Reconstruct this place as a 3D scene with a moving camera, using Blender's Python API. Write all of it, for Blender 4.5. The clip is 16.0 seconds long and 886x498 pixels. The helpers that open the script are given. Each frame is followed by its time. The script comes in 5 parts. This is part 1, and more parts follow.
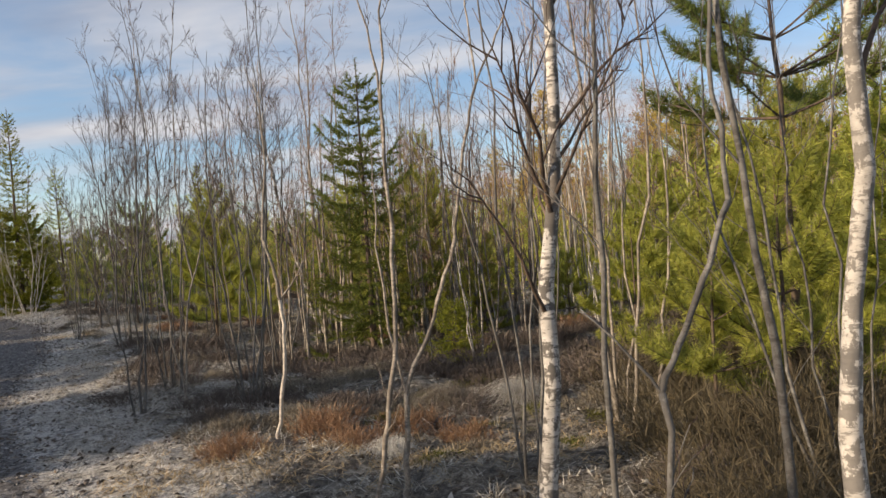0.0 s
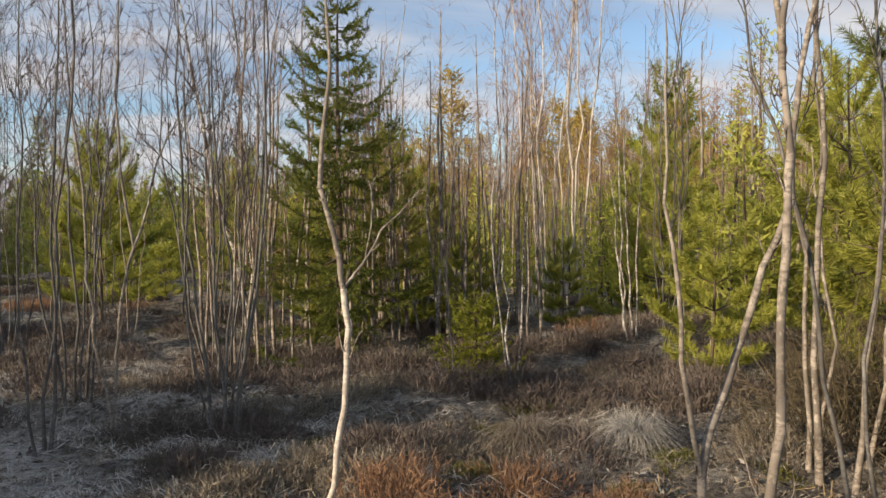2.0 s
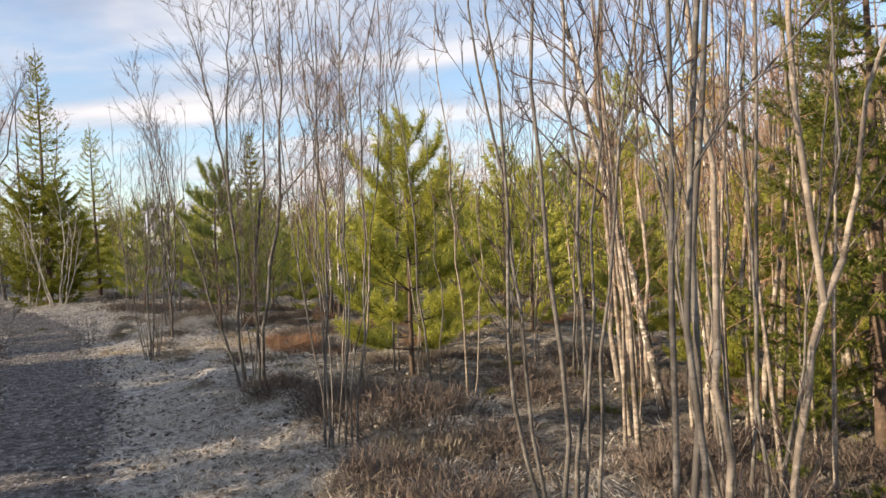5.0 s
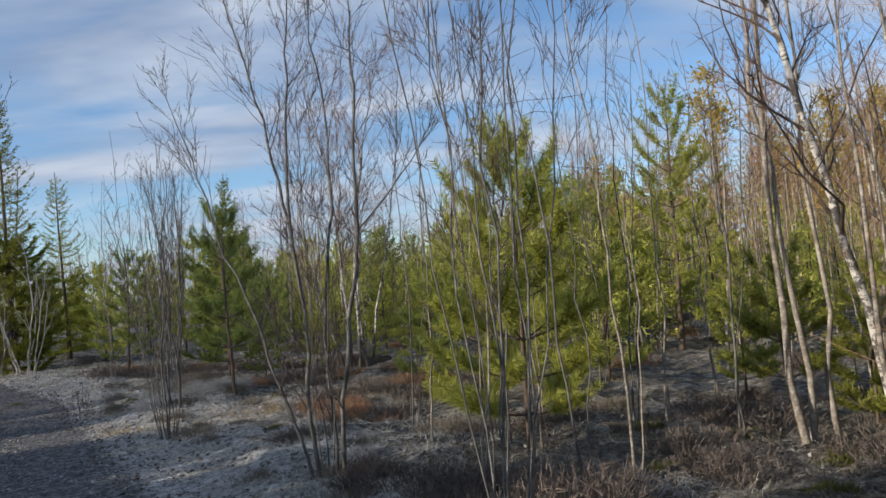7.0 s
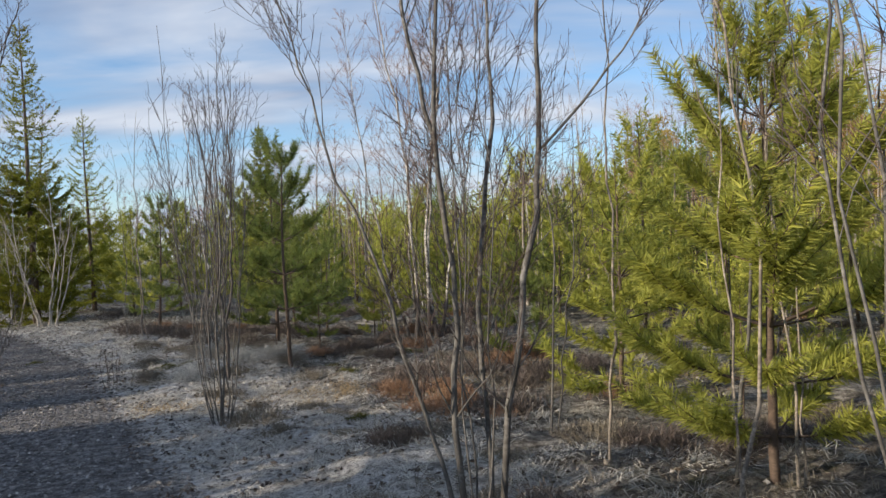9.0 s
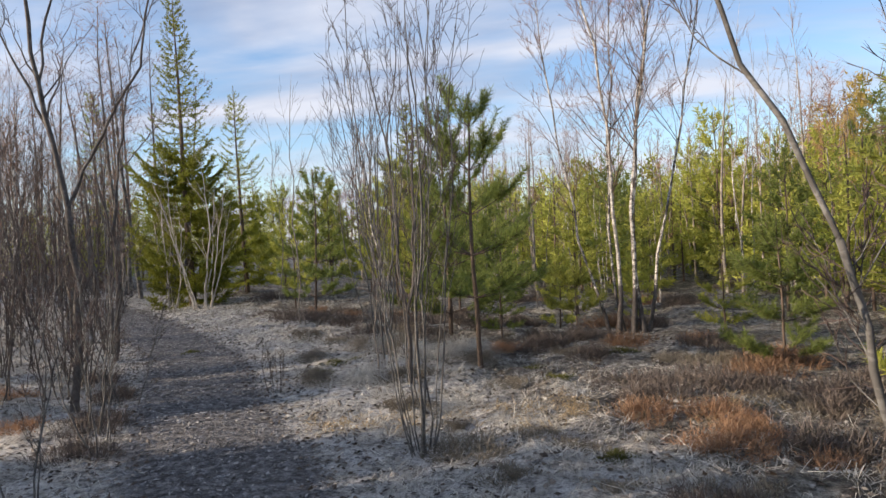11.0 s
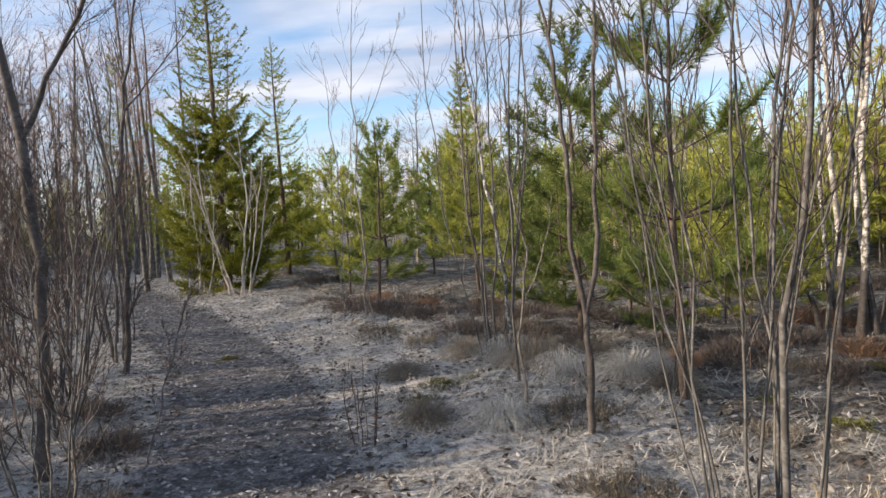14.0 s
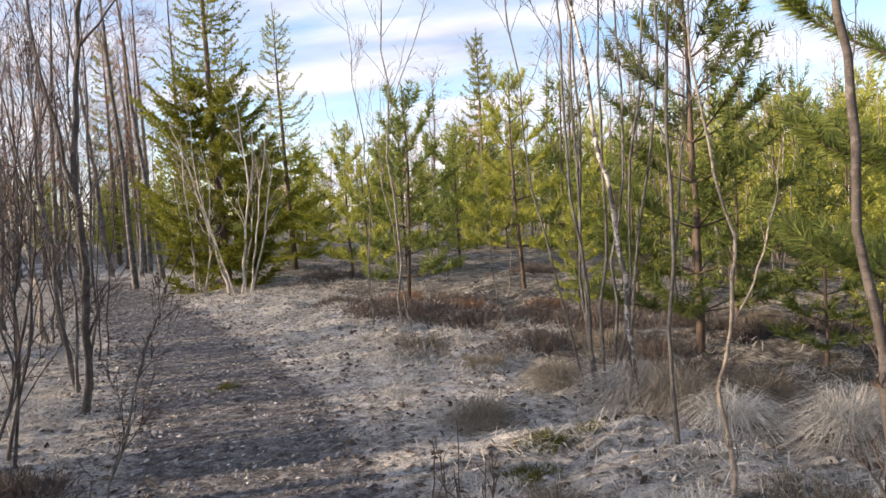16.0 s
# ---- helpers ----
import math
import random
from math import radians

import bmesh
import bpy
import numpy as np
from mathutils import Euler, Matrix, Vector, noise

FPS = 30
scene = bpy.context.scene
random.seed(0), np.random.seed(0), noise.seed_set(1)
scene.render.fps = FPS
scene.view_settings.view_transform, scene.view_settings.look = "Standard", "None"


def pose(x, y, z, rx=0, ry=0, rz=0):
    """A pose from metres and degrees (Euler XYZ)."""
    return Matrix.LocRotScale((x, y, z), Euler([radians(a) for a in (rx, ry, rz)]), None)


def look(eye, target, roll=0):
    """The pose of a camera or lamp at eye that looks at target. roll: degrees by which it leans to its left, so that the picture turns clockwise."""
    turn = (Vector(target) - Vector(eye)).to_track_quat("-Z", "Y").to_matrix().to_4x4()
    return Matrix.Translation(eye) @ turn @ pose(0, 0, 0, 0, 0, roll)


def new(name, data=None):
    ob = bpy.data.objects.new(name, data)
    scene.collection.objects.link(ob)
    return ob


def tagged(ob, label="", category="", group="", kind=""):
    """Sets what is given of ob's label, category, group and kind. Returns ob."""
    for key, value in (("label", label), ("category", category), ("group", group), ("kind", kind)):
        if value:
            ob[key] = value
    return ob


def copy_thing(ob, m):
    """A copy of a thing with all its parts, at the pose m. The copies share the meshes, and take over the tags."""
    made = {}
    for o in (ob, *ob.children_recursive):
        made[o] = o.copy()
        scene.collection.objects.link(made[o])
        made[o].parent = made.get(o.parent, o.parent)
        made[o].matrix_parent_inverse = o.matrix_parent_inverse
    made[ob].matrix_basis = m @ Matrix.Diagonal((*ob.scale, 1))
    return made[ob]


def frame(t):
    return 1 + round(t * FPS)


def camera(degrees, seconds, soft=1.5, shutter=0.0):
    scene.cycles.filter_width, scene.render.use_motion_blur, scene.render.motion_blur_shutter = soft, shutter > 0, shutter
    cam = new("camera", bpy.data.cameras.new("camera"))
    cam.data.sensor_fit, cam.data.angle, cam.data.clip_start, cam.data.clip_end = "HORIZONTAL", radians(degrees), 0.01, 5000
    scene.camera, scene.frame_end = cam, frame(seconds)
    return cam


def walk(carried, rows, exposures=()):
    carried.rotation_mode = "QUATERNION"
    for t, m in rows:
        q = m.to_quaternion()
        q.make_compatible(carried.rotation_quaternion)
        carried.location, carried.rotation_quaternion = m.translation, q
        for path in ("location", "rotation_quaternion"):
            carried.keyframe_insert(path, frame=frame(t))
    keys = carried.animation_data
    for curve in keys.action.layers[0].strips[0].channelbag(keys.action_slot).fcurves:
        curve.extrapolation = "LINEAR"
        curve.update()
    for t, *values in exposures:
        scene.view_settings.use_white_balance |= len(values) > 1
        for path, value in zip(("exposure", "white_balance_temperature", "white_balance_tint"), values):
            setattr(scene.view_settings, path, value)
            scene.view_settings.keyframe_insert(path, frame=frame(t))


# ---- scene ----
cam = camera(61.5, 16.0)
METRES, EYE, TILT, LEAN, TURN = 19.0, 1.5, 0.0, 0.0, 0.0
ROWS = [
    (0.0, 0.0, 0.0, 0.0, -0.03, -0.37, 4.22),
    (0.5, -0.0174, 0.0332, -0.0009, -2.09, -0.72, 5.92),
    (1.0, -0.041, 0.0587, -0.0017, -4.99, 0.0, 5.82),
    (1.5, -0.0643, 0.09, -0.0034, -9.01, 0.03, 3.16),
    (2.0, -0.0856, 0.1231, -0.0028, -11.73, -1.7, 0.38),
    (2.5, -0.1071, 0.1566, -0.0029, -10.31, -4.16, -0.53),
    (3.0, -0.1223, 0.1934, -0.001, -5.43, -5.15, -0.07),
    (3.5, -0.1436, 0.2271, 0.0012, -2.21, -4.61, -0.07),
    (4.0, -0.1634, 0.2591, 0.0004, -0.24, -3.58, 0.84),
    (6.5, -0.2518, 0.3698, 0.0072, -0.64, 2.12, 4.92),
    (7.0, -0.2702, 0.3936, 0.0049, -2.24, 2.21, 5.18),
    (7.5, -0.2836, 0.421, 0.003, -4.04, 1.01, 4.25),
    (8.0, -0.2979, 0.4464, 0.0019, -1.46, 1.32, 3.83),
    (8.5, -0.3109, 0.4749, -0.0001, -1.96, 0.36, 2.2),
    (9.0, -0.3243, 0.5035, 0.0031, -0.81, -0.34, 2.75),
    (9.5, -0.3406, 0.5301, 0.0031, 1.28, -0.95, 2.75),
    (10.0, -0.3536, 0.5563, 0.0026, 4.76, -1.34, 2.32),
    (12.5, -0.4147, 0.6786, -0.0033, 11.27, -0.63, 3.92),
    (13.0, -0.4275, 0.7034, -0.0042, 10.46, 0.36, 4.35),
    (13.5, -0.4413, 0.7279, -0.0036, 11.15, -0.14, 4.15),
    (14.0, -0.4569, 0.7532, -0.0057, 11.57, -2.71, 3.43),
    (14.5, -0.4686, 0.7793, -0.0049, 12.88, -1.71, 4.12),
    (15.0, -0.4827, 0.8025, -0.0058, 11.55, -1.57, 5.49),
    (15.5, -0.4943, 0.8288, -0.0096, 10.49, -3.82, 5.02),
    (16.0, -0.5088, 0.8528, -0.0097, 11.5, -3.37, 3.66),
]
walk(cam, [(t, pose(0, 0, EYE, TILT, LEAN, TURN) @ pose(METRES * x, METRES * y, METRES * z, 90 + pitch, roll, yaw)) for t, x, y, z, yaw, pitch, roll in ROWS],
     exposures=[(0.0, 0.27, 6900, 13), (1.5, 0.2, 6900, 12), (2.5, 0.5, 7000, 12), (3.0, 0.78, 7400, 14), (4.0, 0.92, 7400, 15), (6.5, 0.2, 6200, 12), (7.0, 0.08, 5850, 9), (8.0, 0.2, 6000, 9), (9.0, 0.32, 6150, 10), (10.0, 0.40, 6250, 12),
                (12.5, 0.6, 6450, 16), (13.0, 0.42, 6050, 12), (14.0, 0.65, 6400, 14), (14.5, 0.8, 6800, 17), (15.0, 0.70, 6450, 13), (15.5, 0.94, 6850, 17), (16.0, 1.0, 6850, 18)])

# ---- world, sun ----
SUN_AZ = Vector((-0.93, -0.36, 0)).normalized()   # towards the sun, behind the walker's left shoulder
SUN_EL = radians(17)
world = bpy.data.worlds.new("sky")
scene.world = world
world.use_nodes = True
wn, wl = world.node_tree.nodes, world.node_tree.links
wn.clear()
out = wn.new("ShaderNodeOutputWorld")
bg = wn.new("ShaderNodeBackground")
bg.inputs["Strength"].default_value = 0.15
sky = wn.new("ShaderNodeTexSky")
sky.sky_type = "NISHITA"
sky.sun_disc = False
sky.sun_elevation = SUN_EL
sky.sun_rotation = math.atan2(SUN_AZ.x, SUN_AZ.y)
sky.air_density, sky.dust_density, sky.ozone_density = 0.9, 0.35, 2.2
# thin bands of cloud on a flat layer overhead
tc = wn.new("ShaderNodeTexCoord")
sep = wn.new("ShaderNodeSeparateXYZ")
wl.new(tc.outputs["Generated"], sep.inputs[0])
up = wn.new("ShaderNodeMath"); up.operation = "MAXIMUM"; up.inputs[1].default_value = 0.0
wl.new(sep.outputs["Z"], up.inputs[0])
lift = wn.new("ShaderNodeMath"); lift.operation = "ADD"; lift.inputs[1].default_value = 0.16
wl.new(up.outputs[0], lift.inputs[0])
flat = wn.new("ShaderNodeVectorMath"); flat.operation = "DIVIDE"
comb = wn.new("ShaderNodeCombineXYZ")
for i in range(3):
    wl.new(lift.outputs[0], comb.inputs[i])
wl.new(tc.outputs["Generated"], flat.inputs[0]); wl.new(comb.outputs[0], flat.inputs[1])
mapc = wn.new("ShaderNodeMapping")
mapc.inputs["Rotation"].default_value = (0, 0, radians(24))
mapc.inputs["Scale"].default_value = (0.55, 1.25, 0.0)
mapc.inputs["Location"].default_value = (1.3, 0.55, 0)
wl.new(flat.outputs[0], mapc.inputs["Vector"])
cl = wn.new("ShaderNodeTexNoise")
cl.inputs["Scale"].default_value = 1.15; cl.inputs["Detail"].default_value = 7; cl.inputs["Roughness"].default_value = 0.52
cl.inputs["Distortion"].default_value = 0.35
wl.new(mapc.outputs[0], cl.inputs["Vector"])
cr = wn.new("ShaderNodeValToRGB")
cr.color_ramp.elements[0].position, cr.color_ramp.elements[1].position = 0.40, 0.60
cr.color_ramp.elements[0].color = (0, 0, 0, 1); cr.color_ramp.elements[1].color = (0.95, 0.95, 0.95, 1)
wl.new(cl.outputs["Fac"], cr.inputs[0])
cl2 = wn.new("ShaderNodeTexNoise")
cl2.inputs["Scale"].default_value = 2.3; cl2.inputs["Detail"].default_value = 4
wl.new(mapc.outputs[0], cl2.inputs["Vector"])
cc = wn.new("ShaderNodeValToRGB")
cc.color_ramp.elements[0].position, cc.color_ramp.elements[1].position = 0.32, 0.62
cc.color_ramp.elements[0].color = (1.95, 2.3, 3.0, 1); cc.color_ramp.elements[1].color = (3.9, 4.05, 4.35, 1)
wl.new(cl2.outputs["Fac"], cc.inputs[0])
mixc = wn.new("ShaderNodeMix"); mixc.data_type = "RGBA"
wl.new(cr.outputs["Color"], mixc.inputs["Factor"])
wl.new(sky.outputs[0], mixc.inputs["A"]); wl.new(cc.outputs[0], mixc.inputs["B"])
wl.new(mixc.outputs["Result"], bg.inputs["Color"])
wl.new(bg.outputs[0], out.inputs["Surface"])

sun_data = bpy.data.lights.new("sun", "SUN")
sun_data.energy, sun_data.angle, sun_data.color = 5.0, radians(0.55), (1.0, 0.82, 0.60)
sun = new("sun", sun_data)
sun.matrix_world = look((0, 0, 30), Vector((0, 0, 30)) - (SUN_AZ * math.cos(SUN_EL) + Vector((0, 0, math.sin(SUN_EL)))))


# ---- materials ----
def material(name, build):
    m = bpy.data.materials.new(name)
    m.use_nodes = True
    nt = m.node_tree
    b = nt.nodes["Principled BSDF"]
    b.inputs["Specular IOR Level"].default_value = 0.25
    build(nt, nt.nodes, nt.links, b)
    return m


def noise_tex(n, l, scale, detail=4, coords="Object", stretch=None, rough=0.55):
    t = n.new("ShaderNodeTexCoord")
    x = n.new("ShaderNodeTexNoise")
    x.inputs["Scale"].default_value, x.inputs["Detail"].default_value, x.inputs["Roughness"].default_value = scale, detail, rough
    if stretch:
        mp = n.new("ShaderNodeMapping")
        mp.inputs["Scale"].default_value = stretch
        l.new(t.outputs[coords], mp.inputs["Vector"]); l.new(mp.outputs[0], x.inputs["Vector"])
    else:
        l.new(t.outputs[coords], x.inputs["Vector"])
    return x.outputs["Fac"]


def ramp(n, l, fac, stops):
    r = n.new("ShaderNodeValToRGB")
    e = r.color_ramp.elements
    while len(e) < len(stops):
        e.new(0.5)
    for k, (p, c) in zip(e, stops):
        k.position, k.color = p, (*c, 1)
    l.new(fac, r.inputs[0])
    return r.outputs["Color"]


def mix(n, l, fac, a, b, kind="MIX"):
    m = n.new("ShaderNodeMix"); m.data_type = "RGBA"; m.blend_type = kind
    for sock, v in (("Factor", fac), ("A", a), ("B", b)):
        if isinstance(v, (int, float)):
            m.inputs[sock].default_value = v
        elif isinstance(v, tuple):
            m.inputs[sock].default_value = (*v, 1)
        else:
            l.new(v, m.inputs[sock])
    return m.outputs["Result"]


def bump(n, l, b, height, strength, dist):
    bp = n.new("ShaderNodeBump")
    bp.inputs["Strength"].default_value, bp.inputs["Distance"].default_value = strength, dist
    l.new(height, bp.inputs["Height"]); l.new(bp.outputs[0], b.inputs["Normal"])


def bark(light, mid, dark, marks):
    def build(nt, n, l, b):
        g = noise_tex(n, l, 9, 5)
        col = ramp(n, l, g, [(0.3, dark), (0.5, mid), (0.68, light)])
        band = noise_tex(n, l, 3.2, 5, stretch=(4.5, 4.5, 15.0), rough=0.7)
        scar = noise_tex(n, l, 3.0, 5, stretch=(4.0, 4.0, 3.0), rough=0.7)
        dark_c = mix(n, l, marks, col, (0.035, 0.028, 0.024))
        col = mix(n, l, ramp(n, l, band, [(0.52, (0, 0, 0)), (0.58, (0.85, 0.85, 0.85))]), col, dark_c)
        col = mix(n, l, ramp(n, l, scar, [(0.49, (0, 0, 0)), (0.53, (0.95, 0.95, 0.95))]), col, dark_c)
        oi = n.new("ShaderNodeObjectInfo")
        col = mix(n, l, ramp(n, l, oi.outputs["Random"], [(0, (0, 0, 0)), (1, (0.5, 0.5, 0.5))]), col, mix(n, l, 0.6, col, mid))
        l.new(col, b.inputs["Base Color"])
        b.inputs["Roughness"].default_value = 0.75
        bump(n, l, b, band, 0.5, 0.01)
    return build


def foliage(tones, trans):
    def build(nt, n, l, b):
        g = n.new("ShaderNodeNewGeometry")
        col = ramp(n, l, g.outputs["Random Per Island"], [(i / (len(tones) - 1), c) for i, c in enumerate(tones)])
        big = noise_tex(n, l, 1.6, 2)
        col = mix(n, l, ramp(n, l, big, [(0.35, (0, 0, 0)), (0.65, (0.6, 0.6, 0.6))]), col, tones[len(tones) // 2])
        oi = n.new("ShaderNodeObjectInfo")
        hv = n.new("ShaderNodeHueSaturation")
        mr = n.new("ShaderNodeMapRange")
        mr.inputs["To Min"].default_value, mr.inputs["To Max"].default_value = 0.8, 1.25
        l.new(oi.outputs["Random"], mr.inputs["Value"])
        l.new(mr.outputs[0], hv.inputs["Value"])
        l.new(col, hv.inputs["Color"])
        l.new(hv.outputs[0], b.inputs["Base Color"])
        b.inputs["Roughness"].default_value = 0.6
        tr = n.new("ShaderNodeBsdfTranslucent")
        l.new(hv.outputs[0], tr.inputs["Color"])
        ms = n.new("ShaderNodeMixShader")
        ms.inputs[0].default_value = trans
        o = n["Material Output"]
        l.new(b.outputs[0], ms.inputs[1]); l.new(tr.outputs[0], ms.inputs[2]); l.new(ms.outputs[0], o.inputs["Surface"])
    return build


def twiggy(a, c):
    def build(nt, n, l, b):
        g = n.new("ShaderNodeNewGeometry")
        col = ramp(n, l, g.outputs["Random Per Island"], [(0, a), (1, c)])
        fine = noise_tex(n, l, 30, 3)
        col = mix(n, l, fine, col, mix(n, l, 0.35, col, (0.03, 0.02, 0.018)))
        l.new(col, b.inputs["Base Color"])
        b.inputs["Roughness"].default_value = 0.7
    return build


BIRCH = material("white_birch_bark", bark((0.74, 0.71, 0.66), (0.56, 0.53, 0.485), (0.28, 0.26, 0.235), 0.95))
GREY = material("grey_willow_bark", bark((0.28, 0.272, 0.255), (0.165, 0.16, 0.15), (0.07, 0.067, 0.063), 0.6))
PALE = material("pale_sapling_bark", bark((0.54, 0.49, 0.42), (0.34, 0.30, 0.255), (0.16, 0.14, 0.115), 0.65))
WHITE = material("white_sapling_bark", bark((0.76, 0.70, 0.62), (0.62, 0.565, 0.495), (0.40, 0.36, 0.31), 0.4))
BROWN = material("brown_trunk_bark", bark((0.24, 0.17, 0.12), (0.15, 0.11, 0.085), (0.07, 0.055, 0.045), 0.6))
BARK_DARK = material("dark_willow_bark", bark((0.21, 0.19, 0.175), (0.13, 0.115, 0.105), (0.06, 0.053, 0.05), 0.6))
TWIG = material("dark_twigs", twiggy((0.075, 0.055, 0.05), (0.15, 0.11, 0.095)))
TWIG_PALE = material("pale_twigs", twiggy((0.26, 0.21, 0.17), (0.42, 0.36, 0.29)))
# Purplish-brown birch twigs, with the warm sun's orange mixed into the colour.
TWIG_FAR = material("sun_tinted_birch_twigs", twiggy((0.24, 0.145, 0.11), (0.44, 0.27, 0.17)))
PINE = material("pine_needles", foliage([(0.23, 0.265, 0.06), (0.39, 0.41, 0.085), (0.56, 0.55, 0.12)], 0.45))
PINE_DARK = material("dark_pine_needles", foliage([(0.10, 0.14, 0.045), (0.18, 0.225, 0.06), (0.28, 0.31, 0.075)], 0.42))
# Pine needles with the orange of the low sun put into their colour.
PINE_SUNLIT = material("sunlit_pine_needles", foliage([(0.25, 0.20, 0.06), (0.42, 0.32, 0.09), (0.56, 0.42, 0.13)], 0.45))
SPRUCE = material("spruce_needles", foliage([(0.15, 0.18, 0.03), (0.27, 0.29, 0.04), (0.39, 0.38, 0.055)], 0.42))
SPRUCE_DARK = material("dark_spruce_needles", foliage([(0.075, 0.105, 0.028), (0.14, 0.17, 0.035), (0.24, 0.25, 0.045)], 0.38))
STRAW = material("dry_grass", foliage([(0.16, 0.15, 0.135), (0.58, 0.56, 0.51), (0.86, 0.84, 0.78)], 0.3))
DULL = material("dull_heath_grass", foliage([(0.10, 0.085, 0.065), (0.24, 0.21, 0.165), (0.42, 0.38, 0.31)], 0.25))
# Dry grass whose tan also holds the warm sun of the strips.
TAN_SUNLIT = material("tan_grass", foliage([(0.38, 0.28, 0.15), (0.56, 0.43, 0.25), (0.68, 0.55, 0.35)], 0.3))
HEATH = material("heather_sprigs", twiggy((0.078, 0.066, 0.058), (0.25, 0.208, 0.182)))
OLIVE = material("olive_stalks", twiggy((0.06, 0.052, 0.032), (0.18, 0.148, 0.09)))
RUST = material("dead_bracken", foliage([(0.17, 0.10, 0.062), (0.30, 0.18, 0.11), (0.44, 0.30, 0.19)], 0.25))
MOSS = material("moss_cushion", foliage([(0.06, 0.07, 0.02), (0.12, 0.125, 0.03), (0.18, 0.16, 0.05)], 0.2))
LEAF = material("fallen_leaves", foliage([(0.03, 0.025, 0.022), (0.06, 0.05, 0.045), (0.13, 0.10, 0.075), (0.34, 0.31, 0.27), (0.68, 0.66, 0.62)], 0.1))
STONE = material("pebbles", foliage([(0.05, 0.05, 0.05), (0.09, 0.09, 0.092), (0.20, 0.20, 0.20), (0.40, 0.39, 0.38), (0.62, 0.60, 0.57)], 0.0))


def ground_nodes(nt, n, l, b):
    at = n.new("ShaderNodeAttribute"); at.attribute_name = "trodden"
    big = noise_tex(n, l, 0.55, 4)
    mid = noise_tex(n, l, 6, 6, rough=0.7)
    fine = noise_tex(n, l, 55, 5, rough=0.75)
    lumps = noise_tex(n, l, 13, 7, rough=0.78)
    # Ramps are darkest in the hollows of the lumps that drive the bump.
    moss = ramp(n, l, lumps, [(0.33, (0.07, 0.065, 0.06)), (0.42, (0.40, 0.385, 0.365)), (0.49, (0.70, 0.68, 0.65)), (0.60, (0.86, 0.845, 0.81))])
    # Heather and soil tone, with self-shadow under the low sun darkened into it.
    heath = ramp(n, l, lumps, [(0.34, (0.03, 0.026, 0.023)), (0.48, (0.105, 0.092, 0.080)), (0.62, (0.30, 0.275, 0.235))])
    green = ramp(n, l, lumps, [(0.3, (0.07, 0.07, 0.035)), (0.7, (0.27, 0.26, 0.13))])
    dry = n.new("ShaderNodeAttribute"); dry.attribute_name = "heathy"
    spread = mix(n, l, 0.42, dry.outputs["Fac"], big)
    wild = mix(n, l, ramp(n, l, spread, [(0.36, (0, 0, 0)), (0.56, (0.92, 0.92, 0.92))]), moss, heath)
    wild = mix(n, l, ramp(n, l, mid, [(0.55, (0, 0, 0)), (0.70, (0.7, 0.7, 0.7))]), wild, green)
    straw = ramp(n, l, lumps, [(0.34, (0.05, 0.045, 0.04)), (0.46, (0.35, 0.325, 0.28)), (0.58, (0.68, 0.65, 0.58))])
    patch = noise_tex(n, l, 2.6, 6, rough=0.7)
    wild = mix(n, l, ramp(n, l, patch, [(0.47, (0, 0, 0)), (0.56, (0.75, 0.75, 0.75))]), wild, straw)
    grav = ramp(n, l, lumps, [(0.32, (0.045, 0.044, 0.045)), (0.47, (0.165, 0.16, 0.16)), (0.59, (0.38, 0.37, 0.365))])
    edge = mix(n, l, 0.30, at.outputs["Fac"], mid)
    col = mix(n, l, ramp(n, l, edge, [(0.38, (0, 0, 0)), (0.58, (1, 1, 1))]), wild, grav)
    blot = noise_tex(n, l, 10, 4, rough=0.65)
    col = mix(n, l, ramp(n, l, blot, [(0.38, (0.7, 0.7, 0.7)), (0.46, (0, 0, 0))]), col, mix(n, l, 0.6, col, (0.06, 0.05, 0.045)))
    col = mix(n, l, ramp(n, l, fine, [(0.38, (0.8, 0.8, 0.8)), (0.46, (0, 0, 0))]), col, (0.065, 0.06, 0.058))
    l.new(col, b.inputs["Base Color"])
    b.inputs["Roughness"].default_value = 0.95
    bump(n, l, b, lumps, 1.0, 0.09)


GROUND = material("heath_ground", ground_nodes)


